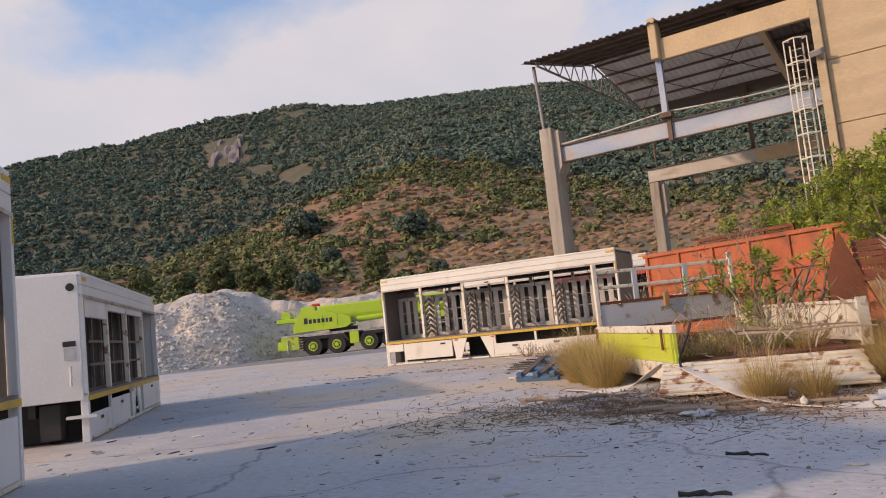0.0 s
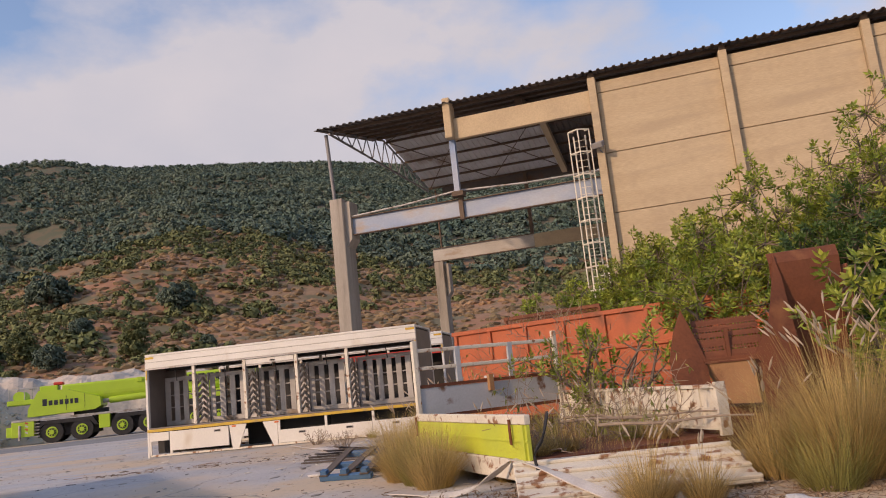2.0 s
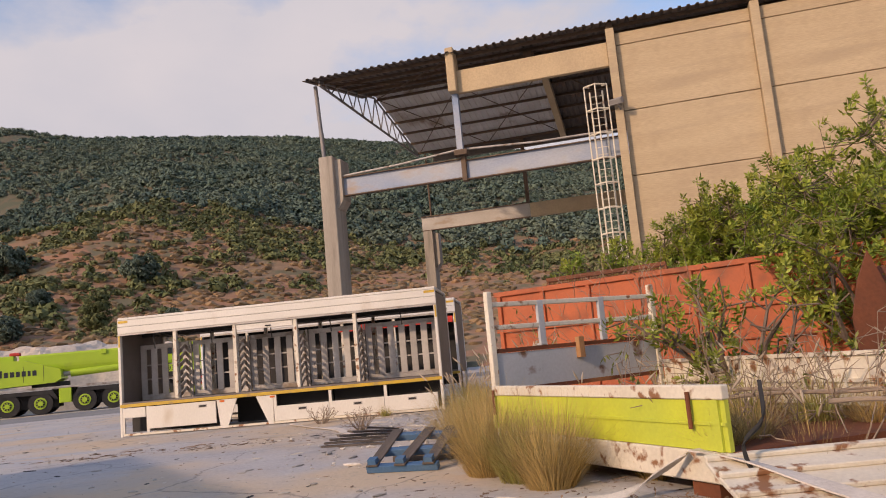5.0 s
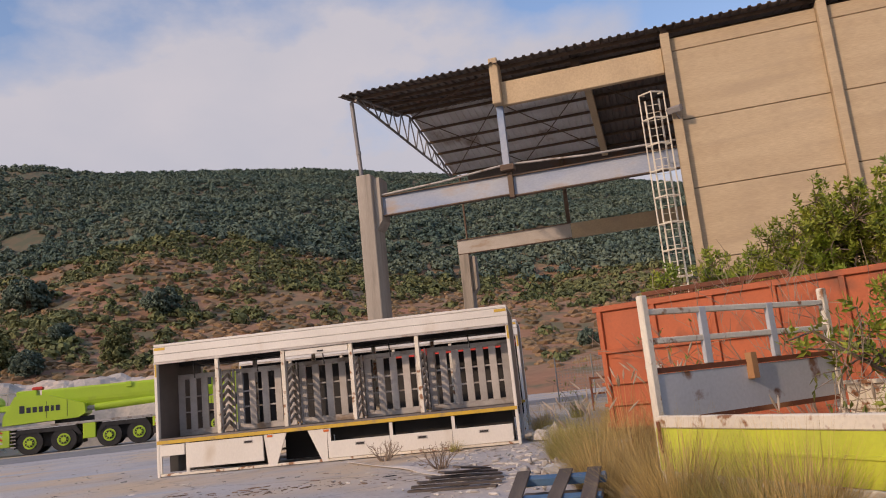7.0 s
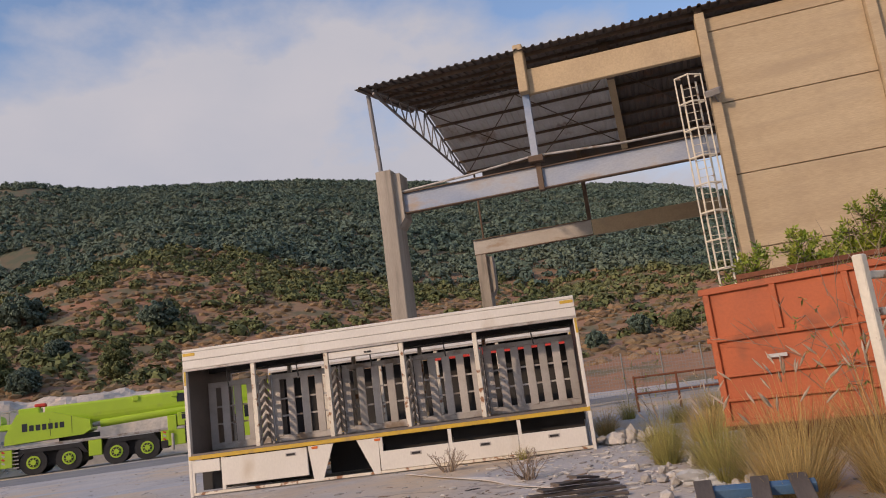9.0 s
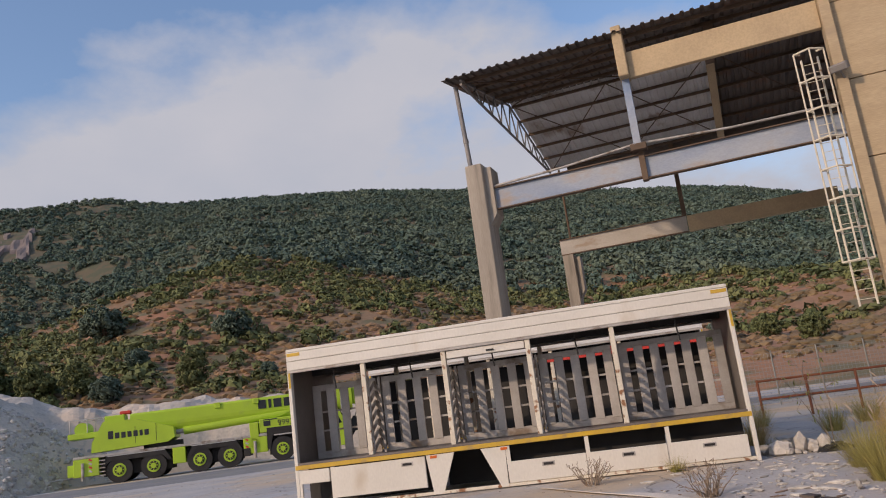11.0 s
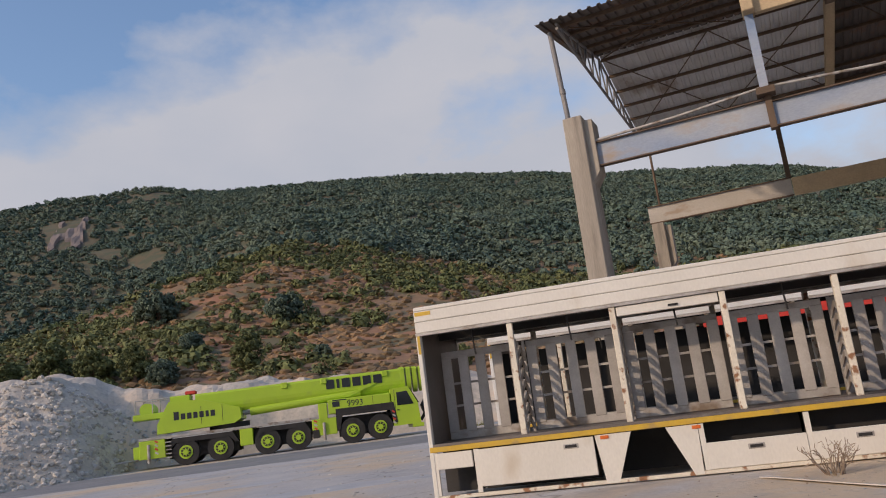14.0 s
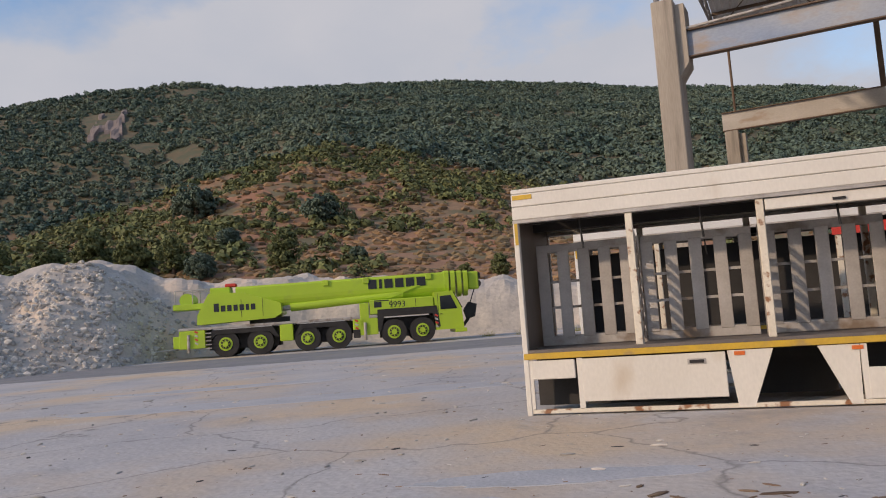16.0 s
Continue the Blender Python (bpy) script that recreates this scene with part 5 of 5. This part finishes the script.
for x, y, h, l, s in [(12.25, -10.0, 1.9, (0.05, 0.1), 62), (11.2, -9.6, 1.5, (0.15, 0.0), 63), (12.6, -12.2, 1.5, (0.25, 0.1), 65), (10.6, -7.4, 1.9, (0.0, 0.1), 67), (9.6, 1.5, 1.6, (-0.1, 0.0), 68)]:
    sparse_sapling(x, y, h, l, s, "thin sapling with sparse yellow-green leaves")


def bare_bush(x, y, height, spread, seed, label):
    g = random.Random(seed)
    t = thing("bare_bush", pose(x, y, 0), label, "bush", "bare bushes")
    wood = Soup()
    for s in range(26):
        a = g.uniform(0, 6.283)
        p, d, r = Vector((0.1 * math.cos(a), 0.1 * math.sin(a), 0)), Vector((math.cos(a) * spread * g.random(), math.sin(a) * spread * g.random(), height)).normalized(), 0.012
        for i in range(8):
            q = p + d * height / 8 * g.uniform(0.7, 1.2)
            wood.twig(p, q, r, r * 0.8, 4)
            if i > 2:
                wood.twig(q, q + (d + rand_dir(g, 0.1)).normalized() * height * 0.14, 0.006, 0.003, 3)
            p, r, d = q, r * 0.82, (d + rand_dir(g, 0.0) * 0.3).normalized()
    tagged(wood.done("stemwork", "twig", t), kind="stuff")


def arching_shoots(x, y, seed, n, label):
    """Long thin bare shoots that rise and bow over."""
    g = random.Random(seed)
    t = thing("bare_bush", pose(x, y, 0), label, "bush", "bare bushes")
    wood = Soup()
    for k in range(n):
        a = g.uniform(0, 6.283)
        p, d, r = Vector((g.uniform(-0.3, 0.3), g.uniform(-0.3, 0.3), 0)), Vector((0.45 * math.cos(a), 0.45 * math.sin(a), 1)).normalized(), 0.009
        length = g.uniform(1.1, 2.2)
        for i in range(12):
            q = p + d * length / 12
            wood.twig(p, q, r, r * 0.9, 5)
            p, r = q, r * 0.9
            d = (d + Vector((0.09 * math.cos(a), 0.09 * math.sin(a), -0.09)) + rand_dir(g, 0) * 0.07).normalized()
    tagged(wood.done("stemwork", "twig", t), kind="stuff")


arching_shoots(12.3, -11.3, 171, 9, "long thin bare shoots arching over the truck bed")
arching_shoots(12.9, -9.4, 172, 8, "long thin bare shoots arching over the truck bed")
arching_shoots(14.2, -4.6, 173, 7, "long thin bare shoots rising from the shrubs")
bare_bush(11.6, -4.4, 2.9, 2.0, 71, "leafless grey-brown bush rising behind the skip")
bare_bush(12.3, -6.4, 2.5, 2.0, 72, "leafless grey-brown bush beside the skip")
bare_bush(6.9, -3.6, 0.45, 0.6, 73, "low dry weed growing from the concrete")
bare_bush(5.4, -1.0, 0.4, 0.5, 74, "low dry weed growing from the concrete")
bare_bush(12.9, -11.0, 1.3, 1.6, 75, "dry tangled stems in the truck bed")
bare_bush(12.0, -11.6, 1.0, 1.4, 76, "dry tangled stems in the truck bed")


def tuft(x, y, height, spread, count, seed, material, plumes=0, droop=0.55, label="clump of dry straw-coloured grass", z=0.0):
    g = random.Random(seed)
    t = thing("grass_clump", pose(x, y, z), label, "grass", "grass clumps")
    s, heads = Soup(), Soup()
    for _ in range(count):
        a, q = g.uniform(0, 6.283), spread * 0.32 * math.sqrt(g.random())
        root = Vector((q * math.cos(a), q * math.sin(a), -0.01))
        out = spread / height * g.random() ** 0.7 * 0.85
        way = Vector((math.cos(a) * out + g.uniform(-0.15, 0.15), math.sin(a) * out + g.uniform(-0.15, 0.15), 1)).normalized()
        s.blade(root, way, height * g.uniform(0.55, 1.15), g.uniform(0.002, 0.0045), droop * g.uniform(0.3, 1.2), g)
    for _ in range(plumes):
        a = g.uniform(0, 6.283)
        out = 0.5 * g.random()
        way = Vector((math.cos(a) * out, math.sin(a) * out, 1)).normalized()
        top = way * height * g.uniform(0.95, 1.25)
        s.twig((0, 0, 0), top, 0.003, 0.002, 3)
        tip = top + (way + Vector((math.cos(a) * 0.5, math.sin(a) * 0.5, -0.1))).normalized() * 0.16
        heads.twig(top, (top + tip) / 2, 0.006, 0.013, 6)
        heads.twig((top + tip) / 2, tip, 0.013, 0.002, 6)
    tagged(s.done("grass", material, t), kind="stuff")
    if plumes:
        tagged(heads.done("seed_plume", "plume", t, "pale feathery seed heads"), kind="stuff")
    return t


TUFTS = [
    (9.75, -10.35, 0.95, 0.75, 1500, "straw", 0), (10.35, -11.35, 0.85, 0.7, 1300, "straw", 0), (10.1, -10.9, 0.8, 0.7, 900, "straw_green", 0),
    (9.25, -8.35, 0.85, 0.6, 900, "straw", 8), (9.7, -7.2, 1.05, 0.8, 1100, "straw", 14), (10.3, -7.7, 1.15, 0.7, 800, "straw", 14), (9.2, -6.0, 0.8, 0.7, 800, "straw_green", 6),
    (9.35, -4.9, 0.8, 0.6, 700, "straw_green", 5), (8.9, -3.7, 0.7, 0.55, 600, "straw_green", 4), (9.1, -2.2, 0.75, 0.6, 600, "straw_green", 4),
    (12.75, -13.85, 0.6, 0.55, 800, "straw", 6), (13.25, -13.8, 0.5, 0.5, 600, "straw", 4),
    (14.75, -13.1, 1.35, 1.05, 2600, "straw", 34), (15.5, -12.4, 1.3, 1.0, 1800, "straw_green", 24), (14.15, -12.75, 0.9, 0.7, 1000, "straw", 12), (15.6, -13.8, 1.1, 1.0, 1500, "straw", 10), (14.4, -13.6, 0.8, 0.8, 900, "straw_green", 0),
    (12.0, -10.9, 0.55, 0.6, 500, "straw_green", 3), (12.7, -11.2, 0.6, 0.6, 500, "straw_green", 3), (12.4, -12.1, 0.55, 0.6, 500, "straw", 3), (12.9, -9.9, 0.7, 0.6, 500, "straw", 3), (11.3, -11.3, 0.5, 0.5, 400, "straw", 2),
    (8.55, 3.1, 0.75, 0.6, 600, "straw", 0), (8.5, 1.1, 0.3, 0.35, 260, "straw_green", 0), (10.4, 4.5, 0.7, 0.6, 500, "straw_green", 0), (11.6, 6.2, 0.8, 0.7, 500, "straw_green", 0), (10.6, 0.6, 0.9, 0.8, 700, "straw", 4), (11.8, 1.8, 1.0, 0.9, 800, "straw", 6), (10.0, -0.9, 0.9, 0.7, 700, "straw", 4),
    (6.75, -0.35, 0.3, 0.3, 220, "straw_green", 0), (9.6, 8.6, 0.8, 0.6, 400, "straw_green", 0), (13.0, 3.4, 1.1, 1.0, 700, "straw", 4),
    (-4.0, 33.0, 0.5, 1.2, 500, "straw_green", 0), (-7.0, 33.5, 0.5, 1.4, 500, "straw_green", 0), (-9.2, 33.8, 0.5, 1.2, 500, "straw_green", 0),
]
for i, (x, y, h, s, n, mt, pl) in enumerate(TUFTS):
    lab = "clump of dry straw-coloured grass" if mt == "straw" else "clump of half-green grass"
    if pl > 20:
        lab = "tall fountain grass with pale feathery plumes"
    tuft(x, y, h, s, n, 100 + i, mt, pl, label=lab)


for i, (x, y, h, mt) in enumerate([(11.15, -10.8, 0.5, "straw"), (11.8, -9.5, 0.55, "straw_green"), (12.4, -10.3, 0.6, "straw_green"), (12.0, -11.8, 0.45, "straw"), (12.85, -11.0, 0.5, "straw_green"), (11.7, -12.1, 0.4, "straw"), (10.8, -9.6, 0.45, "straw_green"), (13.2, -11.4, 0.45, "straw")]):
    tuft(x, y, h, 0.6, 420, 300 + i, mt, 2, label="weeds growing on the rusted truck bed", z=0.36)

# larger trees on the lower slope
def slope_tree(az, el, size, tall, seed, material, label):
    g = random.Random(seed)
    r = 80.0
    while r < 260 and 57.3 * math.atan2(hill(az, r) + size * 0.6 - 1.4, r) < el:
        r += 2
    x, y, z = polar(az, r)
    k = r / 100 * size
    t = thing("tree", pose(x, y, z - 0.2), label, "tree", "trees on the slope")
    s = Soup()
    s.twig((0, 0, -0.3), (0, 0, k * 0.8), 0.12 * k, 0.05 * k, 7)
    for i in range(5):
        d = rand_dir(g, 0.6)
        s.twig((0, 0, k * 0.4), Vector((0, 0, k * 0.5)) + d * k * 0.5, 0.05 * k, 0.02 * k, 5)
    s.done("trunk", "bark", t)
    V, F = [], []
    for _ in range(150):
        d = rand_dir(g, 0.1)
        q = g.random() ** 0.4
        zz = d.z * q * 0.75 * tall
        taper = 1.0 - 0.35 * max(0, zz) / tall if tall > 1.1 else 1.0
        c = Vector((d.x * q * k * taper * 0.8, d.y * q * k * taper * 0.8, k * (0.75 * tall + zz)))
        vs, fs = CLUMPS[g.randrange(8)]
        b, w = len(V), k * g.uniform(0.10, 0.24)
        V.extend((c.x + p * w, c.y + qq * w, c.z + (e - 0.3) * w) for p, qq, e in vs)
        F.extend((b + i, b + j, b + l) for i, j, l in fs)
    raw("crown", V, F, material, t)


for i, (az, el, size, tall, mt, lab) in enumerate([
    (-35.1, 8.3, 3.3, 0.85, "scrub", "large dark green oak on the slope"), (-26.5, 7.9, 2.8, 0.85, "scrub", "large dark green oak on the slope"),
    (-29.3, 4.6, 2.6, 1.35, "scrub_near", "olive green conical tree at the foot of the slope"), (-41.8, 5.0, 2.8, 1.2, "scrub_near", "green bushy tree behind the gravel heap"),
    (-39.4, 4.8, 2.6, 1.2, "scrub_near", "green bushy tree behind the gravel heap"), (-36.8, 4.6, 2.4, 1.3, "scrub_near", "green bushy tree behind the gravel heap"),
    (-35.0, 4.3, 2.3, 0.9, "scrub", "dark green bush behind the gravel heap"), (-33.0, 6.0, 1.9, 0.9, "scrub", "dark green bush on the slope"),
    (-24.0, 4.6, 1.5, 0.9, "scrub", "dark green bush on the slope"), (-13.9, 3.0, 1.6, 1.2, "scrub_near", "yellow-green bush behind the crane"), (-16.5, 2.8, 1.3, 1.1, "scrub_near", "yellow-green bush behind the crane"),
    (-44.5, 5.0, 2.2, 0.9, "scrub_near", "green bush behind the gravel heap"), (-47.5, 4.8, 2.2, 0.9, "scrub_near", "green bush behind the gravel heap"), (9.0, 3.2, 2.0, 0.9, "scrub", "dark green bush below the hill"), (12.0, 3.0, 2.2, 0.9, "scrub_near", "green bush below the hill"), (6.0, 2.6, 1.8, 0.9, "scrub", "dark green bush below the hill"), (15.0, 2.6, 2.2, 1.0, "scrub_near", "green bush below the hill"),
]):
    slope_tree(az, el, size, tall, 200 + i, mt, lab)


# straps, planks, rubble
def ribbon(name, pts, width, material, label, category, thick=0.012):
    bm = bmesh.new()
    pts = [Vector(p) for p in pts]
    fine = []
    for i in range(len(pts) - 1):
        a, b, c, d = pts[max(i - 1, 0)], pts[i], pts[i + 1], pts[min(i + 2, len(pts) - 1)]
        for k in range(6):
            u = k / 6
            fine.append(0.5 * ((2 * b) + (c - a) * u + (2 * a - 5 * b + 4 * c - d) * u * u + (3 * b - a - 3 * c + d) * u ** 3))
    fine.append(pts[-1])
    rows = []
    for i, p in enumerate(fine):
        d = (fine[min(i + 1, len(fine) - 1)] - fine[max(i - 1, 0)]).normalized()
        tw = 0.6 * math.sin(i * 0.35)
        side = d.cross(Vector((0, math.sin(tw) * 0.6, 1))).normalized() * width / 2
        up = Vector((0, 0, thick))
        rows.append([bm.verts.new(v) for v in (p - side, p + side, p + side + up, p - side + up)])
    for a, b in zip(rows, rows[1:]):
        for k in range(4):
            bm.faces.new((a[k], a[(k + 1) % 4], b[(k + 1) % 4], b[k]))
    bm.faces.new(rows[0])
    bm.faces.new(rows[-1][::-1])
    return tagged(part(name, bm, material), label, category)


ribbon("lifting_strap", [(11.45, -12.35, 0.36), (11.75, -12.75, 0.30), (12.15, -13.25, 0.17), (12.6, -13.95, 0.05), (13.1, -14.6, 0.012), (13.7, -14.75, 0.012), (14.3, -14.9, 0.03), (15.2, -15.0, 0.012)], 0.14, "strap", "long dirty white webbing strap trailing over the ground", "strap")
ribbon("lifting_strap", [(11.4, -12.3, 0.33), (11.1, -12.2, 0.14), (10.8, -12.25, 0.03), (10.4, -12.1, 0.012), (9.9, -11.8, 0.012)], 0.12, "strap", "dirty white webbing strap end beside dry grass", "strap")
ribbon("hose", [(4.6, 0.2 - 0.9, 0.012), (5.4, -2.0, 0.012), (6.3, -3.3, 0.03), (6.8, -4.3, 0.012), (7.5, -5.4, 0.02), (8.0, -6.0, 0.012)], 0.13, "strap", "flattened white hose on the concrete", "hose")
ribbon("cable", [(11.9, -12.7, 0.84), (11.83, -12.9, 0.6), (11.72, -12.75, 0.42), (11.76, -12.8, 0.2), (11.9, -12.95, 0.02)], 0.03, "black", "black cable hanging over the lime panel", "cable", 0.03)

pal = thing("pallet", pose(8.70, -9.70, 0.0, 15, 0, -11), "broken blue-edged dark wooden pallet propped on rubbish", "pallet")
for y in (0.0, 0.47, 0.95):
    part("bearer", boxed(-0.43, 0.43, y, y + 0.1, 0.0, 0.08, bevel=0.006), "blue_wood", pal)
for x, a in ((-0.42, 3), (-0.08, -2), (0.26, 1)):
    part("board", boxed(0, 0.14, -0.02, 1.12, 0.081, 0.103, bevel=0.005), "dark_wood", pal, at=pose(x, 0, 0, 0, 0, a))
    part("block", boxed(x + 0.02, x + 0.12, 0.0, 0.1, 0.081, 0.16), "blue_wood", pal)
prop = thing("crate", pose(8.95, -8.75, 0.0, 0, 0, -14), "broken dark wooden crate under a pallet", "crate")
for k, z in enumerate((0.0, 0.09)):
    part("board", boxed(-0.5, 0.3, -0.15, 0.15, z, z + 0.07, bevel=0.008), "dark_wood", prop, at=pose(0, 0.05 * k, 0, 0, 0, 9 * k))
pal2 = thing("pallet", pose(7.5, -6.0, 0.0, 0, 0, 20), "broken dark wooden pallet boards in a heap", "pallet")
for i in range(6):
    part("board", boxed(-0.6, 0.6, -0.06, 0.06, 0.0, 0.025), "dark_wood", pal2, at=pose(0.1 * i - 0.2, 0.16 * i - 0.4, 0.03 * i + 0.005, 2 * i, 1.5 * i, 17 * i - 30))

g = random.Random(21)
BOARDS = [(12.2, -14.3, 1.6, 18), (12.9, -14.55, 2.2, 8), (11.4, -13.6, 1.2, -30), (10.6, -12.9, 0.9, 20), (9.9, -12.9, 0.7, -15), (12.6, -11.0, 1.8, -55), (12.9, -11.6, 1.9, -20), (13.2, -12.7, 1.6, -12)]
for i, (x, y, l, a) in enumerate(BOARDS):
    z = 0.0 if i < 5 else 0.62
    bm = bmesh.new()
    n, rings = 9, []
    for k in range(n + 1):
        c, r = Vector((l * (k / n - 0.5), 0.05 * math.sin(k * 1.1 + i), 0.03 + 0.01 * math.sin(k + i))), (0.032 if i < 5 else 0.018) * (1.15 - k / n * 0.65)
        rings.append([bm.verts.new(c + Vector((0, r * math.cos(6.283 * q / 7), r * math.sin(6.283 * q / 7)))) for q in range(7)])
    for p, q in zip(rings, rings[1:]):
        for k in range(7):
            bm.faces.new((p[k], p[(k + 1) % 7], q[(k + 1) % 7], q[k]))
    bm.faces.new(rings[0])
    bm.faces.new(rings[-1][::-1])
    tagged(part("branch", bm, "twig", at=pose(x, y, z, 0, 0, a)), "weathered grey dead branch lying in the scrap", "branch", "dead branches")


def rubble(cx, cy, n, spread, smin, smax, label, mt="stone"):
    for _ in range(n):
        bm = bmesh.new()
        s = g.uniform(smin, smax)
        stone_mesh(bm, (0, 0, 0), s, g)
        low = min(v.co.z for v in bm.verts)
        bmesh.ops.transform(bm, matrix=Matrix.Translation((0, 0, -low - s * 0.12)), verts=bm.verts)
        tagged(part("rubble_stone", bm, mt, at=pose(cx + g.gauss(0, spread), cy + g.gauss(0, spread), 0, 0, 0, g.uniform(0, 360))), label, "stone", "rubble")


rubble(8.85, 0.7, 26, 0.35, 0.05, 0.17, "pale broken limestone lump on the ground")
rubble(8.9, -5.2, 16, 0.6, 0.04, 0.13, "pale broken concrete lump among weeds")
rubble(9.0, -6.9, 10, 0.4, 0.04, 0.1, "pale broken concrete lump among weeds")
rubble(13.3, -14.3, 3, 0.4, 0.04, 0.07, "pale broken concrete lump among weeds")
for x, y, s, lab in ((13.9, -14.5, 0.15, "crumpled white plastic sheet on the ground"), (9.0, -6.0, 0.22, "crumpled white plastic bag in the rubble"), (12.2, -14.9, 0.1, "crumpled white plastic scrap on the ground"), (9.3, 0.4, 0.22, "crumpled black plastic bag by the rubble")):
    bm = bmesh.new()
    bmesh.ops.create_icosphere(bm, subdivisions=3, radius=s)
    for v in bm.verts:
        f = 1 + 0.9 * noise.noise(v.co * 9 / s * 0.2 + Vector((x, y, 0)))
        v.co = Vector((v.co.x * f * 1.3, v.co.y * f, max(0.0, v.co.z * f * 0.5 + s * 0.2)))
    tagged(part("plastic_sheet", bm, "black" if "black" in lab else "plastic", at=pose(x, y, 0)), lab, "litter")

# litter too small to count
def strew(name, n, material, label, place, smin, smax, flat=0.3):
    V, F = [], []
    for _ in range(n):
        x, y = place()
        s, b, a = smin + (smax - smin) * g.random() ** 3, len(V), g.uniform(0, 6.283)
        ca, sa, lng = math.cos(a), math.sin(a), g.uniform(1.2, 4.5)
        for p, q, w in bv:
            p, q, w = p * s * lng * g.uniform(0.8, 1.2), q * s, w * s * flat
            V.append((x + ca * p - sa * q, y + sa * p + ca * q, w + s * flat * 0.6))
        F.extend((b + i, b + j, b + l) for i, j, l in bf)
    tagged(raw(name, V, F, material), label, "litter", kind="stuff")


strew("pebbles", 2600, "stone", "small pale pebbles on the yard", lambda: (g.uniform(-14, 14), g.uniform(-21, 16)), 0.006, 0.03, 0.6)
strew("ground_litter", 3600, "debris", "fine brown leaf litter and soil on the ground", lambda: (13.0 + g.gauss(0, 1.9), -15.6 + g.gauss(0, 1.3)), 0.003, 0.010)
strew("debris_chips", 1500, "debris", "brown leaf and wood debris on the ground", lambda: (10.8 + g.gauss(0, 1.7), -12.6 + g.gauss(0, 2.2)), 0.004, 0.02)
strew("debris_chips_yard", 500, "debris", "brown leaf and wood debris by the truck body", lambda: (g.uniform(-3, 9.5), g.gauss(-4.2, 2.6)), 0.004, 0.018)
strew("rubble_chips", 800, "stone", "grey rubble chips on the ground", lambda: (8.2 + g.gauss(0, 0.9), -3.5 + g.gauss(0, 3.0)), 0.008, 0.045, 0.6)
strew("dark_litter", 160, "black", "small dark litter on the yard", lambda: (g.uniform(-6, 12), g.uniform(-20, -2)), 0.008, 0.035)



def charred_stick(x, y, l, a, r):
    """A crooked burnt stick with knots."""
    q = random.Random(int(l * 100))
    bm, rings = bmesh.new(), []
    for k in range(11):
        rr = r * q.uniform(0.7, 1.2) * (1.1 - 0.05 * k)
        c = Vector((l * (k / 10 - 0.5), q.uniform(-0.02, 0.02), rr * 0.8))
        rings.append([bm.verts.new(c + Vector((0, rr * math.cos(6.283 * i / 8), rr * math.sin(6.283 * i / 8)))) for i in range(8)])
    for u, v in zip(rings, rings[1:]):
        for i in range(8):
            bm.faces.new((u[i], u[(i + 1) % 8], v[(i + 1) % 8], v[i]))
    bm.faces.new(rings[0][::-1])
    bm.faces.new(rings[-1])
    tagged(part("burnt_stick", bm, "black", at=pose(x, y, 0, 0, 0, a)), "charred black stick lying on the concrete", "branch", "burnt sticks")


charred_stick(12.66, -18.15, 0.30, 8, 0.018)
charred_stick(12.80, -16.95, 0.30, -12, 0.014)


def twig_litter(n, place, label):
    """Dry stalks and leaves thrown about the ground."""
    q, s = random.Random(88), Soup()
    for _ in range(n):
        x, y = place(q)
        a, l = q.uniform(0, 6.283), 0.05 + 0.4 * q.random() ** 3
        p = Vector((x, y, 0.006))
        e = p + Vector((l * math.cos(a), l * math.sin(a), q.uniform(0, 0.05)))
        s.twig(p, e, 0.004, 0.002, 3)
        d = rand_dir(q, 0.2)
        s.leaf(e, d, Vector((0, 0, 1)), q.uniform(0.03, 0.07), 0.012)
    tagged(s.done("dry_stalks", "debris"), label, "litter", kind="stuff")


twig_litter(2600, lambda q: (12.0 + q.gauss(0, 1.5), -13.9 + q.gauss(0, 0.8)), "dry brown stalks and leaves below the scrap")
strew("dark_scraps", 240, "debris", "dark bark scraps on the concrete", lambda: (4.5 + g.gauss(0, 2.0), -4.6 + g.gauss(0, 0.35)), 0.008, 0.04)

# patches on the yard
for i, (x, y, rx, ry, a) in enumerate([(-4.5, 3.5, 5.5, 0.9, 20), (-9, 6.5, 4, 0.6, 20), (1.0, -3.6, 1.4, 0.35, 15), (-2, -6, 4, 0.8, 25)]):
    blob_sheet("ground_patch", x, y, rx, ry, a, 0.004, "patch", "pale grey worn patch on the yard", i + 3)

# wire fence and rails behind the bodies
fence = thing("wire_fence", pose(9.2, 22.5, 0, 0, 0, -9), "galvanised wire mesh fence behind the hall", "fence")
for i in range(6):
    part("post", tubed((1.8 * i, 0, 0), (1.8 * i, 0, 2.3), 0.035), "wire", fence)
bm = bmesh.new()
for i in range(61):
    tube(bm, (0.15 * i, 0, 0.1), (0.15 * i, 0, 2.2), 0.005, n=3, caps=False)
for i in range(15):
    tube(bm, (0, 0, 0.1 + 0.15 * i), (9, 0, 0.1 + 0.15 * i), 0.005, n=3, caps=False)
tagged(part("wire_mesh", bm, "wire", fence), kind="stuff")
rail = thing("pipe_rail", pose(10.3, 12.0, 0, 0, 0, -4), "rusty pipe railing beside the hall", "railing")
for i in range(4):
    part("post", tubed((1.4 * i, 0, 0), (1.4 * i, 0, 1.2), 0.04), "rust", rail)
for z in (0.6, 1.15):
    part("bar", tubed((0, 0, z), (4.2, 0, z), 0.035), "rust", rail)
